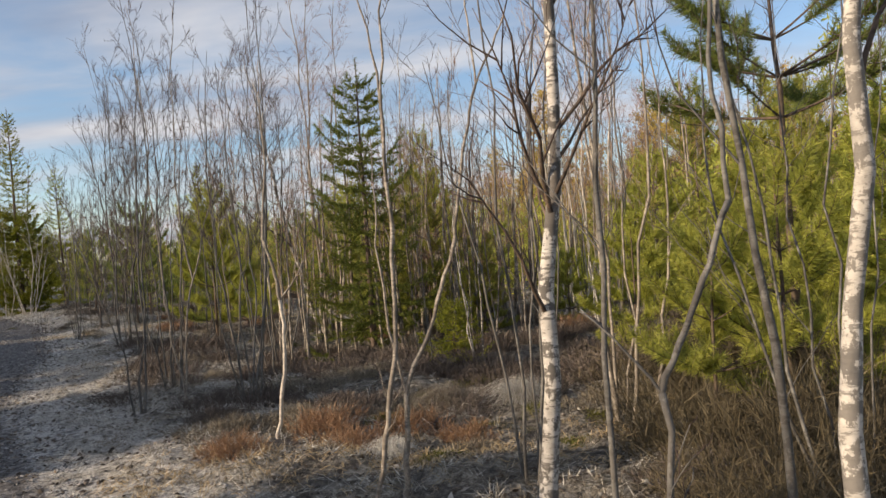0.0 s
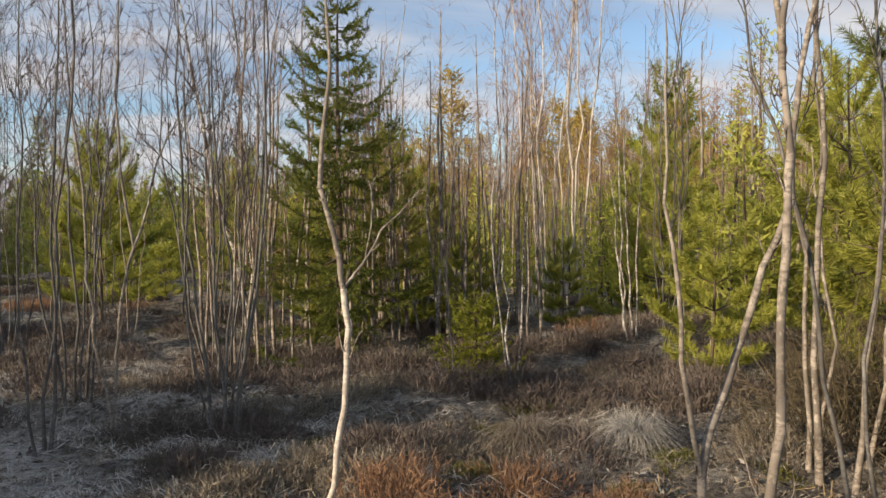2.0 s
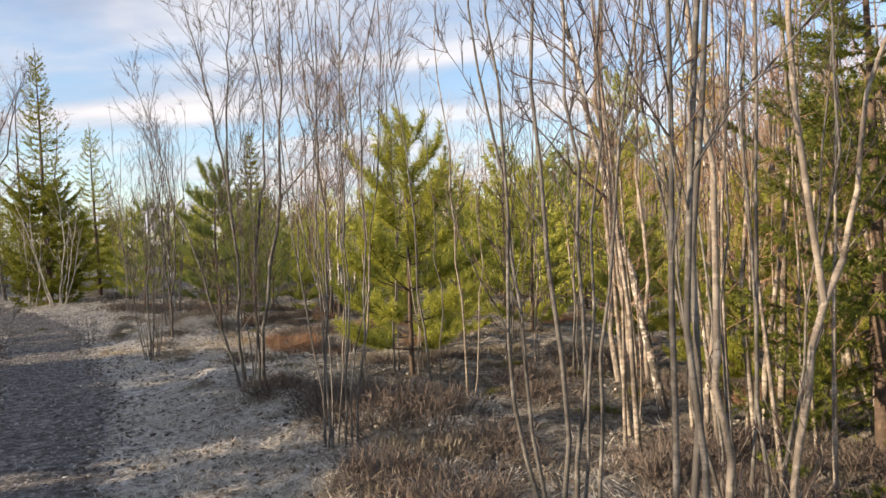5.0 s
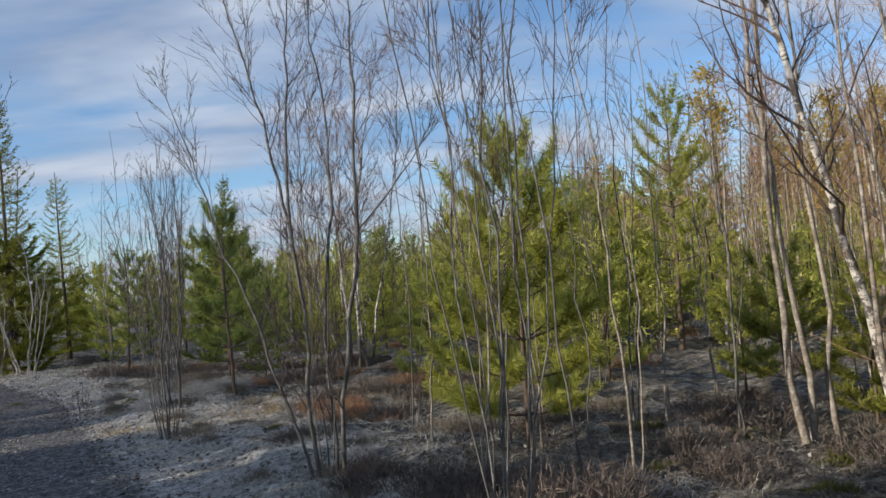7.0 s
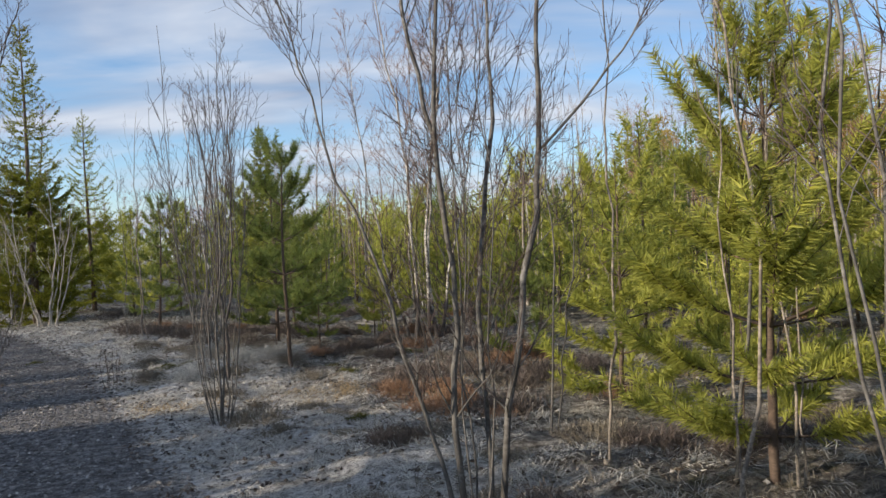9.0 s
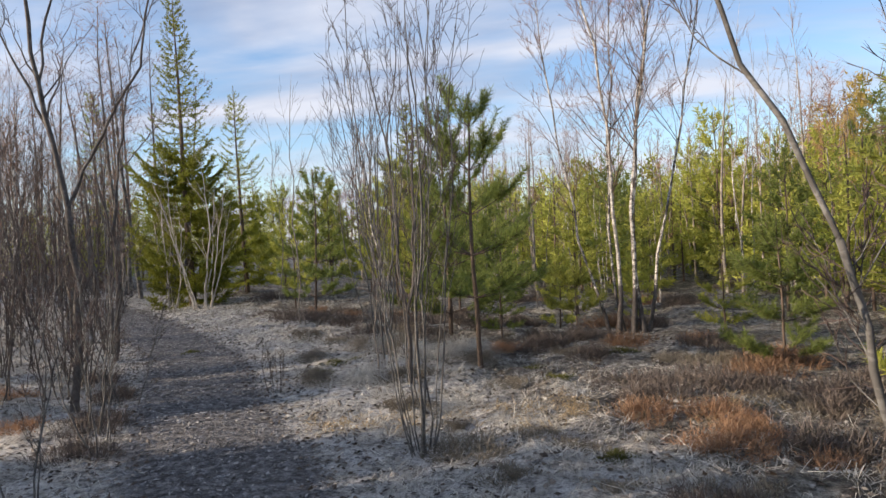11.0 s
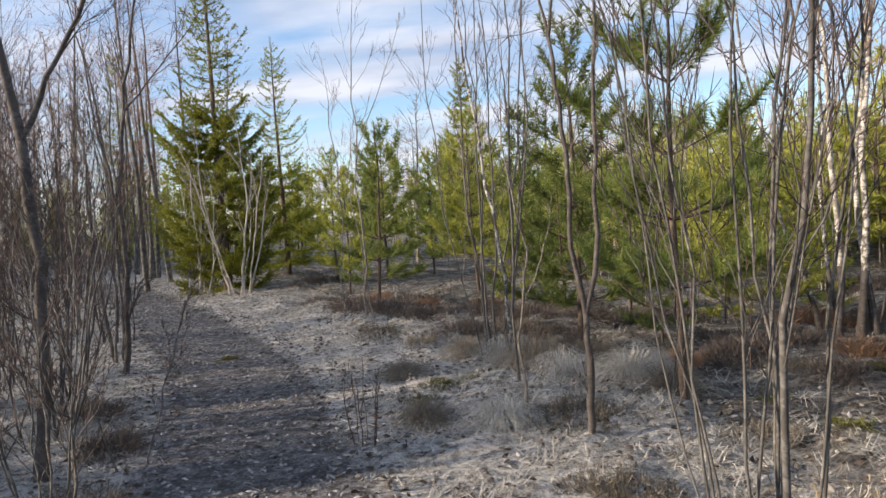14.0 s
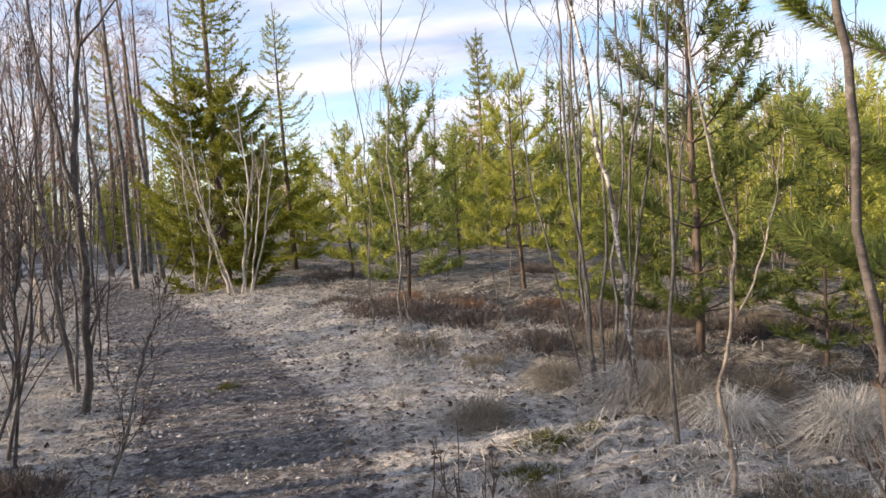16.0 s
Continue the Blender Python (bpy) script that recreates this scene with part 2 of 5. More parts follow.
# ---- mesh tools ----
class Geo:
    """Gathers tubes and slivers, and turns them into one mesh."""

    def __init__(self):
        self.v, self.f3, self.f4, self.n = [], [], [], 0

    def add(self, v, f3=None, f4=None):
        if f3 is not None and len(f3):
            self.f3.append(np.asarray(f3, np.int32) + self.n)
        if f4 is not None and len(f4):
            self.f4.append(np.asarray(f4, np.int32) + self.n)
        self.v.append(np.asarray(v, np.float32))
        self.n += len(v)

    def tube(self, pts, rad, k=6):
        pts = np.asarray(pts, float)
        m = len(pts)
        d = np.gradient(pts, axis=0)
        d /= np.linalg.norm(d, axis=1)[:, None] + 1e-9
        ref = np.array([0.83, 0.55, 0.05]) if abs(d[:, 2]).mean() > 0.6 else np.array([0.1, 0.2, 0.97])
        a = np.cross(d, ref); a /= np.linalg.norm(a, axis=1)[:, None] + 1e-9
        c = np.cross(d, a)
        th = np.arange(k) * 2 * math.pi / k
        ring = pts[:, None] + np.asarray(rad)[:, None, None] * (np.cos(th)[None, :, None] * a[:, None] + np.sin(th)[None, :, None] * c[:, None])
        i, j = np.meshgrid(np.arange(m - 1), np.arange(k), indexing="ij")
        q = np.stack([i * k + j, i * k + (j + 1) % k, (i + 1) * k + (j + 1) % k, (i + 1) * k + j], -1).reshape(-1, 4)
        top = [[(m - 1) * k, (m - 1) * k + s, (m - 1) * k + s + 1] for s in range(1, k - 1)]
        self.add(ring.reshape(-1, 3), top, q)

    def slivers(self, base, way, length, width, rng, bend=0.0):
        """Thin leaves or needles, a pointed triangle each."""
        base, way = np.asarray(base, float), np.asarray(way, float)
        m = len(base)
        way = way / (np.linalg.norm(way, axis=1)[:, None] + 1e-9)
        side = np.cross(way, rng.normal(size=(m, 3))); side /= np.linalg.norm(side, axis=1)[:, None] + 1e-9
        length, width = np.broadcast_to(length, m)[:, None], np.broadcast_to(width, m)[:, None]
        tip = base + way * length
        tip[:, 2] -= bend * length[:, 0]
        v = np.stack([base - side * width / 2, base + side * width / 2, tip], 1).reshape(-1, 3)
        self.add(v, np.arange(3 * m).reshape(-1, 3))

    def blades(self, base, way, length, width, rng, droop):
        """Bent strips of two pieces: grass."""
        base, way = np.asarray(base, float), np.asarray(way, float)
        m = len(base)
        way = way / (np.linalg.norm(way, axis=1)[:, None] + 1e-9)
        side = np.cross(way, [0, 0, 1.0]) + rng.normal(size=(m, 3)) * 0.3
        side /= np.linalg.norm(side, axis=1)[:, None] + 1e-9
        length, width = np.broadcast_to(length, m)[:, None], np.broadcast_to(width, m)[:, None]
        mid = base + way * length * 0.55
        tip = base + way * length
        flatw = way * [1, 1, 0]
        tip = tip + flatw * length * droop - np.array([0, 0, 1.0]) * length * droop * 0.9
        v = np.stack([base - side * width / 2, base + side * width / 2, mid + side * width * 0.4, mid - side * width * 0.4, tip], 1).reshape(-1, 3)
        o = np.arange(m)[:, None] * 5
        self.add(v, np.concatenate([o + 3, o + 2, o + 4], 1), np.concatenate([o, o + 1, o + 2, o + 3], 1))

    def mesh(self, name, mat, smooth=True):
        v = np.concatenate(self.v) if self.v else np.zeros((0, 3), np.float32)
        f3 = np.concatenate(self.f3) if self.f3 else np.zeros((0, 3), np.int32)
        f4 = np.concatenate(self.f4) if self.f4 else np.zeros((0, 4), np.int32)
        me = bpy.data.meshes.new(name)
        me.vertices.add(len(v)); me.vertices.foreach_set("co", v.astype(np.float32).ravel())
        me.loops.add(f3.size + f4.size)
        me.loops.foreach_set("vertex_index", np.concatenate([f3.ravel(), f4.ravel()]).astype(np.int32))
        me.polygons.add(len(f3) + len(f4))
        start = np.concatenate([np.arange(len(f3)) * 3, f3.size + np.arange(len(f4)) * 4]).astype(np.int32)
        me.polygons.foreach_set("loop_start", start)
        me.polygons.foreach_set("use_smooth", np.full(len(start), smooth))
        me.update(calc_edges=True); me.validate()
        me.materials.append(mat)
        return me


def part(name, geo, mat, parent, label="", smooth=True):
    ob = new(name, geo.mesh(name, mat, smooth))
    ob.parent = parent
    return tagged(ob, label)


def thing(name, x, y, label, category, group="", rz=0.0, z=None):
    e = new(name)
    e.empty_display_size = 0.1
    e.matrix_basis = pose(x, y, height_at(x, y) if z is None else z, 0, 0, rz)
    return tagged(e, label, category, group)


# ---- the ground's shape ----
PATH = [(2.6, -6.0), (1.1, -3.0), (-0.35, -0.2), (-1.95, 2.3), (-3.6, 5.1), (-5.6, 8.0), (-7.0, 11.0), (-8.15, 13.8), (-10.25, 17.4), (-12.3, 21.1),
        (-15.0, 24.6), (-18.2, 28.3), (-22.0, 32.4), (-28.0, 37.0), (-40, 44)]
PA, PB = np.array(PATH[:-1], float), np.array(PATH[1:], float)


def path_distance(x, y):
    """Distance to the path's middle line; negative on its left."""
    p = np.stack([np.ravel(x), np.ravel(y)], -1).astype(float)
    best = np.full(len(p), 1e9); sign = np.ones(len(p))
    for a, b2 in zip(PA, PB):
        d = b2 - a
        s = np.clip(((p - a) @ d) / (d @ d), 0, 1)
        off = p - a - s[:, None] * d
        dist = np.hypot(off[:, 0], off[:, 1])
        cr2 = d[0] * (p[:, 1] - a[1]) - d[1] * (p[:, 0] - a[0])
        closer = dist < best
        best = np.where(closer, dist, best); sign = np.where(closer, np.where(cr2 > 0, -1.0, 1.0), sign)
    return best * sign


def hills(x, y):
    x, y = np.asarray(x, float), np.asarray(y, float)
    h = 0.05 * np.sin(x * 1.3 + 0.7 * y) * np.sin(y * 1.1 - 0.4 * x + 1) + 0.035 * np.sin(2.9 * x + 1.7 * y + 2) * np.sin(2.3 * y - 1.9 * x)
    h += 0.03 * np.sin(6.1 * x - 2.2 * y) * np.sin(5.3 * y + 3.1 * x + 0.6) + 0.02 * np.sin(13 * x + 4 * y) * np.sin(11 * y - 5 * x)
    # a low mound of turf right of the path
    h += 0.22 * np.exp(-(((x - 2.2) / 1.8) ** 2 + ((y - 10.4) / 1.3) ** 2)) + 0.12 * np.exp(-(((x + 3.0) / 1.2) ** 2 + ((y - 14.3) / 1.0) ** 2)) + 0.13 * np.exp(-(((x + 5.7) / 1.3) ** 2 + ((y - 13.7) / 1.5) ** 2))
    # a small ditch that drains across the verge
    dd = (x + 9.86) * 0.94 + (y - 19.9) * 0.10
    h -= 0.10 * np.exp(-(dd / 0.13) ** 2) * np.exp(-((y - 19.9) / 0.9) ** 2)
    return h


def heights(x, y):
    x, y = np.asarray(x, float), np.asarray(y, float)
    d = np.abs(path_distance(x, y)).reshape(x.shape)
    w = np.clip((d - 0.6) / 1.4, 0, 1)
    w = w * w * (3 - 2 * w)
    return hills(x, y) * (0.12 + 0.88 * w) - 0.035 * (1 - w)


def height_at(x, y):
    return float(heights(np.array([x]), np.array([y]))[0])


def graded(lo, hi, step, far):
    core = np.arange(lo, hi + step / 2, step)
    grow, s, p = [], step, 0.0
    while p < far:
        s *= 1.22
        p += s
        grow.append(p)
    grow = np.array(grow)
    return np.concatenate([(lo - grow)[::-1], core, hi + grow])


gx, gy = graded(-15, 4, 0.095, 900), graded(2, 26, 0.095, 900)
X, Y = np.meshgrid(gx, gy)
Z = heights(X, Y)
fade = np.clip(1 - (np.hypot(X + 5, Y - 14) - 60) / 60, 0, 1)
Z = Z * fade
grid = Geo()
nx, ny = len(gx), len(gy)
i, j = np.meshgrid(np.arange(ny - 1), np.arange(nx - 1), indexing="ij")
quads = np.stack([i * nx + j, i * nx + j + 1, (i + 1) * nx + j + 1, (i + 1) * nx + j], -1).reshape(-1, 4)
grid.add(np.stack([X, Y, Z], -1).reshape(-1, 3), None, quads)
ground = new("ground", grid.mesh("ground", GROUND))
tagged(ground, "heath ground with a trodden dark gravel path and dry grass", "ground", kind="structure")
pd = np.abs(path_distance(X, Y))
trod = ground.data.attributes.new("trodden", "FLOAT", "POINT")
trod.data.foreach_set("value", np.clip(1 - (pd - 0.34) / 0.55, 0, 1).astype(np.float32))
dryness = ground.data.attributes.new("heathy", "FLOAT", "POINT")
dryness.data.foreach_set("value", np.clip((pd - np.interp(Y.ravel(), [8, 14], [1.35, 1.7])) / np.interp(Y.ravel(), [8, 14], [1.0, 1.9]), 0, 1).astype(np.float32))


# ---- trees ----
def bent(rng, a, b, bend, m, rough):
    """A stem's line from a to b that sags sideways by bend and wavers."""
    a, b = np.asarray(a, float), np.asarray(b, float)
    s = np.linspace(0, 1, m)[:, None]
    ln = np.linalg.norm(b - a)
    side = np.cross(b - a, rng.normal(size=3)); side /= np.linalg.norm(side) + 1e-9
    p = a + (b - a) * s + side * bend * ln * np.sin(s * math.pi) ** 1.0
    w = np.cumsum(rng.normal(size=(m, 3)) * rough * ln / m, axis=0)
    w -= w[0] + (w[-1] - w[0]) * s
    w[:, 2] *= 0.3
    return p + w


def along(p, s):
    k = s * (len(p) - 1)
    i = min(int(k), len(p) - 2)
    return p[i] + (p[i + 1] - p[i]) * (k - i), p[i + 1] - p[i]


def branches(rng, twigs, stem, r0, r1, count, start, length, spread, sub=5, fine=5, kt=3):
    """The limbs along one stem, a mesh each; thin twigs go into twigs."""
    limbs = []
    ln = np.linalg.norm(stem[-1] - stem[0])
    for _ in range(count):
        s = start + (1 - start) * rng.random() ** 0.85 * 0.98
        p, d = along(stem, s)
        d = d / (np.linalg.norm(d) + 1e-9)
        az = rng.uniform(0, 2 * math.pi)
        outw = np.array([math.cos(az), math.sin(az), 0])
        way = d + outw * spread * rng.uniform(0.6, 1.3)
        way /= np.linalg.norm(way)
        bl = length * ln * (1.15 - 0.75 * s) * rng.uniform(0.55, 1.25)
        end = p + way * bl + np.array([0, 0, 0.12 * bl])
        line = bent(rng, p, end, rng.normal() * 0.06, 6, 0.16)
        rb = max(0.0022, (r0 + (r1 - r0) * s) * rng.uniform(0.35, 0.55))
        wood = Geo()
        wood.tube(line, np.linspace(rb, 0.0016, 6), 4)
        limbs.append(wood)
        for _ in range(sub):
            q, e = along(line, rng.uniform(0.2, 0.98))
            e = e / (np.linalg.norm(e) + 1e-9)
            w2 = e + rng.normal(size=3) * 0.5 + np.array([0, 0, 0.25])
            w2 /= np.linalg.norm(w2)
            tl = bl * rng.uniform(0.2, 0.5)
            tw = bent(rng, q, q + w2 * tl, rng.normal() * 0.08, 4, 0.2)
            twigs.tube(tw, np.linspace(max(0.0018, rb * 0.4), 0.0012, 4), kt)
            if fine:
                m = fine
                ss = rng.uniform(0.15, 1, m)
                base = np.array([along(tw, x)[0] for x in ss])
                wv = w2 + rng.normal(size=(m, 3)) * 0.45 + np.array([0, 0, 0.2])
                twigs.slivers(base, wv, rng.uniform(0.06, 0.2, m) * min(1.0, tl * 2.6), 0.0032, rng)
    return limbs


def bare_tree(name, x, y, stems, label, category="tree", mat=GREY, twig_mat=TWIG, seed=1, count=12, start=0.35, length=0.3, spread=0.6, sub=5, fine=5,
              rz=0.0, group="", k=7, stem_name="trunk", split=False, collar=0.0, upper=None):
    """stems: rows of foot, top, foot's radius, bend; places from the tree's own foot. Each stem is a part, its limbs another."""
    rng = np.random.default_rng(seed)
    root = thing(name, x, y, label, category, group, rz)
    twigs = Geo()
    scale = 0.92 if mat is BIRCH else 0.72
    lines = []
    for a, b2, r, bend in stems:
        r *= scale
        a, b2 = np.asarray(a, float), np.asarray(b2, float)
        if a[2] > 0.05 and lines:                      # a fork springs from the stem below it
            near = np.concatenate(lines)
            a = near[np.argmin(((near - a) ** 2).sum(1))]
        else:
            a = a - np.array([0, 0, 0.06])
        forks = [row[2] * scale for row in stems if row[0][2] > 0.05 and np.linalg.norm(np.asarray(row[0]) - b2) < 0.08]
        line = bent(rng, a, b2, bend, 13, 0.09)
        lines.append(line)
        g = Geo()
        s = np.linspace(0, 1, 13)
        end = max(forks) * 1.05 if forks else 0.0022
        rad = end + (r - end) * (1 - s) ** 0.8 + r * 0.35 * np.exp(-s * 22) * (a[2] < 0.0)
        rad *= 1 + 0.05 * rng.normal(size=13)
        g.tube(line, rad, k)
        trunk = part(stem_name, g, upper if upper and a[2] > 0.05 else mat, root)
        if collar and a[2] < 0.0:
            foot = np.array([along(line, collar / abs(b2[2]) * q / 4)[0] for q in range(5)])
            cg = Geo(); cg.tube(foot, r * np.array([1.75, 1.4, 1.2, 1.1, 1.03]), 9)
            part("root_collar", cg, BARK_DARK, trunk, "black rough bark at the foot")
        limbs = branches(rng, twigs, line, r, 0.003, count, start, length, spread, sub, fine)
        wood = mat if mat is not BIRCH else BROWN
        if split:
            for limb in limbs:
                part("branch", limb, wood, trunk)
        elif limbs:
            joined = Geo()
            for limb in limbs:
                joined.add(np.concatenate(limb.v), np.concatenate(limb.f3), np.concatenate(limb.f4))
            tagged(part("branchwork", joined, wood, trunk, "thin side branches"), kind="stuff")
    if twigs.n:
        tagged(part("twig_spray", twigs, twig_mat, root, "fine leafless twigs"), kind="stuff")
    return root


def clump(rng, n, h, spread, r, foot=0.12):
    """Stems for a bush of n shoots from one stool."""
    rows = []
    for q in range(n):
        az = 2 * math.pi * (q + rng.uniform(-0.3, 0.3)) / n
        fr = foot * rng.uniform(0.3, 1.0)
        a = (fr * math.cos(az), fr * math.sin(az), 0.0)
        hh = h * rng.uniform(0.62, 1.0)
        o = spread * rng.uniform(0.35, 1.1)
        rows.append((a, (a[0] + o * math.cos(az), a[1] + o * math.sin(az), hh), r * rng.uniform(0.55, 1.1), rng.normal() * 0.035))
    return rows


def tuft(geo, rng, line, s0, s1, per, nl, width, fwd, droop=0.0):
    """Needles round a shoot."""
    ln = np.linalg.norm(line[-1] - line[0])
    m = max(6, int(per * ln * (s1 - s0)))
    ss = rng.uniform(s0, s1, m)
    k = ss * (len(line) - 1)
    i = np.minimum(k.astype(int), len(line) - 2)
    base = line[i] + (line[i + 1] - line[i]) * (k - i)[:, None]
    d = line[i + 1] - line[i]
    d = d / (np.linalg.norm(d, axis=1)[:, None] + 1e-9)
    outw = np.cross(d, rng.normal(size=(m, 3))); outw /= np.linalg.norm(outw, axis=1)[:, None] + 1e-9
    geo.slivers(base, d * fwd + outw, nl * rng.uniform(0.7, 1.2, m), width, rng, droop)


def pine(name, x, y, h, label, seed, mat=PINE, r=None, crown=0.30, low=0.18, dens=420, nl=0.075, width=0.006, rz=0.0, group="young pines", whorl=0.34):
    """A young pine: a whorl of limbs a year, with brushes of long needles that turn up at their ends."""
    rng = np.random.default_rng(seed)
    root = thing(name, x, y, label, "pine tree", group, rz)
    r = r or 0.011 * h
    trunk = bent(rng, (0, 0, -0.06), (rng.normal() * 0.02 * h, rng.normal() * 0.02 * h, h), 0.01, 12, 0.03)
    g = Geo(); g.tube(trunk, np.linspace(r, 0.006, 12), 8)
    part("trunk", g, BROWN, root)
    wood, leaf = Geo(), Geo()
    tuft(leaf, rng, trunk, 1 - 0.42 / h, 1.0, dens * 1.5, nl, width, 0.9)
    z = h - 0.36
    while z > low * h:
        f = (h - z) / (h * (1 - low))
        length = crown * h * (0.16 + 0.84 * f ** 0.75) * (1.0 if f < 0.8 else 0.85)
        nb = rng.integers(4, 7)
        a0 = rng.uniform(0, 6.28)
        for q in range(nb):
            az = a0 + 2 * math.pi * q / nb + rng.normal() * 0.18
            bl = length * rng.uniform(0.7, 1.15)
            p, _ = along(trunk, z / h)
            o = np.array([math.cos(az), math.sin(az), 0])
            rise = 0.95 - 0.85 * f + rng.normal() * 0.08
            steep = max(0.0, 1 - f / 0.45)
            mid = p + o * bl * (0.6 - 0.1 * steep) + np.array([0, 0, bl * 0.42 * rise])
            end = p + o * bl * (1 - 0.35 * steep) + np.array([0, 0, bl * (0.9 * rise + 0.10 + 0.25 * steep)])
            s = np.linspace(0, 1, 7)[:, None]
            line = (1 - s) ** 2 * p + 2 * s * (1 - s) * mid + s ** 2 * end
            wood.tube(line, np.linspace(max(0.005, 0.011 * bl / 0.8), 0.003, 7), 4 if width < 0.012 else 3)
            tuft(leaf, rng, line, 0.3, 1.0, dens, nl, width, 0.75)
            for _ in range(int((4 + bl * (15 if width < 0.012 else 9)) * min(1.0, 0.35 + 1.3 * f))):
                s2 = rng.uniform(0.3, 0.95)
                qn, e = along(line, s2)
                e = e / (np.linalg.norm(e) + 1e-9)
                w2 = e * 0.8 + np.cross(e, [0, 0, 1.0]) * rng.choice([-1, 1]) * rng.uniform(0.4, 0.9) + np.array([0, 0, rng.uniform(0.05, 0.5)])
                w2 /= np.linalg.norm(w2)
                sl = rng.uniform(0.13, 0.34) * (0.65 + 0.6 * bl)
                sline = np.array([qn, qn + w2 * sl * 0.5, qn + w2 * sl + np.array([0, 0, 0.12 * sl])])
                if width < 0.012:
                    wood.tube(sline, [0.004, 0.003, 0.002], 3)
                tuft(leaf, rng, sline, 0.1, 1.0, dens, nl, width, 0.75)
        z -= whorl * rng.uniform(0.85, 1.15)
    tagged(part("branchwork", wood, BROWN, root, "brown whorled branches"), kind="stuff")
    tagged(part("needle_cover", leaf, mat, root, "long green needle brushes"), kind="stuff")
    return root


def spruce(name, x, y, h, label, seed, mat=SPRUCE, crown=0.22, low=0.04, step=0.17, per=150, rz=0.0, group="spruces", gap=1.0, width=0.010, nl=0.035, power=0.85, skirt=None):
    """A spruce: tiers of limbs that sag and lift at the tip, each with flat sprays."""
    rng = np.random.default_rng(seed)
    root = thing(name, x, y, label, "spruce tree", group, rz)
    trunk = bent(rng, (0, 0, -0.06), (rng.normal() * 0.01 * h, rng.normal() * 0.01 * h, h), 0.004, 14, 0.015)
    g = Geo(); g.tube(trunk, np.linspace(0.012 * h, 0.005, 14), 8)
    part("trunk", g, BROWN, root)
    wood, leaf = Geo(), Geo()
    tuft(leaf, rng, trunk, 1 - 0.5 / h, 1.0, per, nl, width, 0.6)
    z = h - 0.42
    while z > low * h:
        f = (h - z) / (h * (1 - low))
        length = crown * h * (0.07 + 0.93 * f ** power)
        if f > 0.9:
            length *= 0.85
        nb = rng.integers(4, 7)
        a0 = rng.uniform(0, 6.28)
        for q in range(nb):
            if rng.random() > gap:
                continue
            az = a0 + 2 * math.pi * q / nb + rng.normal() * 0.25
            bl = length * rng.uniform(0.6, 1.2)
            p, _ = along(trunk, min(0.99, z / h + rng.normal() * 0.004))
            o = np.array([math.cos(az), math.sin(az), 0])
            slope = (0.55 - 0.85 * f) if skirt is None else (0.75 - 0.95 * f)
            s = np.linspace(0, 1, 7)[:, None]
            line = p + o * bl * s + np.array([0, 0, 1.0]) * bl * (slope * s * 0.7 + 0.28 * s ** 2.5 - 0.12 * np.sin(s * math.pi))
            wood.tube(line, np.linspace(max(0.004, 0.009 * bl), 0.003, 7), 4)
            tuft(leaf, rng, line, 0.25, 1.0, per, nl, width, 0.8)
            ns = int((5 + bl * 17) * (1.0 if skirt is None else (0.5 if f < skirt else 3.1)))
            for _ in range(ns):
                s2 = rng.uniform(0.12, 0.97)
                qn, e = along(line, s2)
                e = e / (np.linalg.norm(e) + 1e-9)
                w2 = e * 0.75 + np.cross(e, [0, 0, 1.0]) * rng.choice([-1, 1]) * rng.uniform(0.5, 1.0) + np.array([0, 0, rng.uniform(-0.35, 0.25)])
                w2 /= np.linalg.norm(w2)
                sl = bl * rng.uniform(0.16, 0.42) * (1.1 - 0.6 * s2) + 0.06
                sline = np.array([qn, qn + w2 * sl * 0.5, qn + w2 * sl - np.array([0, 0, 0.05 * sl])])
                tuft(leaf, rng, sline, 0.0, 1.0, per, nl, width, 0.8)
        z -= step * (0.6 + 0.7 * f) * rng.uniform(0.8, 1.2) * (h / 5) ** 0.4
    tagged(part("branchwork", wood, BROWN, root, "brown branches in tiers"), kind="stuff")
    tagged(part("needle_cover", leaf, mat, root, "short dense green needles"), kind="stuff")
    return root


# ---- the trees beside the start ----
bare_tree("birch_sapling", -1.45, 6.05, [((0, 0, 0), (0.09, 0.03, 1.12), 0.022, 0.01), ((0.09, 0.03, 1.10), (-0.02, 0.06, 1.62), 0.021, 0.04), ((-0.02, 0.06, 1.60), (0.02, 0.1, 3.1), 0.018, -0.03), ((0.09, 0.03, 1.10), (0.29, 0.06, 1.42), 0.012, -0.03),
          ((0.29, 0.06, 1.41), (0.50, 0.1, 1.62), 0.006, 0.04), ((0.2, 0.05, 1.28), (0.24, 0.1, 1.66), 0.005, 0.04)], "slender white birch sapling forked at chest height", mat=WHITE, upper=PALE, twig_mat=TWIG_PALE, split=True, seed=3, count=5, start=0.55,
          length=0.22, sub=3, fine=2)
bare_tree("willow_tree", -0.50, 4.15, [((0, 0, 0), (0.20, 0.0, 1.0), 0.022, 0.03), ((0.20, 0, 0.98), (0.21, 0.02, 1.90), 0.018, -0.03),
          ((0.21, 0.02, 1.88), (0.02, 0.1, 3.4), 0.013, 0.05), ((0.21, 0.02, 1.88), (0.42, 0.1, 3.5), 0.014, -0.05)], "grey willow with a pale bent stem and forked top", mat=PALE, split=True, seed=4, count=4,
          start=0.4, length=0.25, sub=4, fine=3)
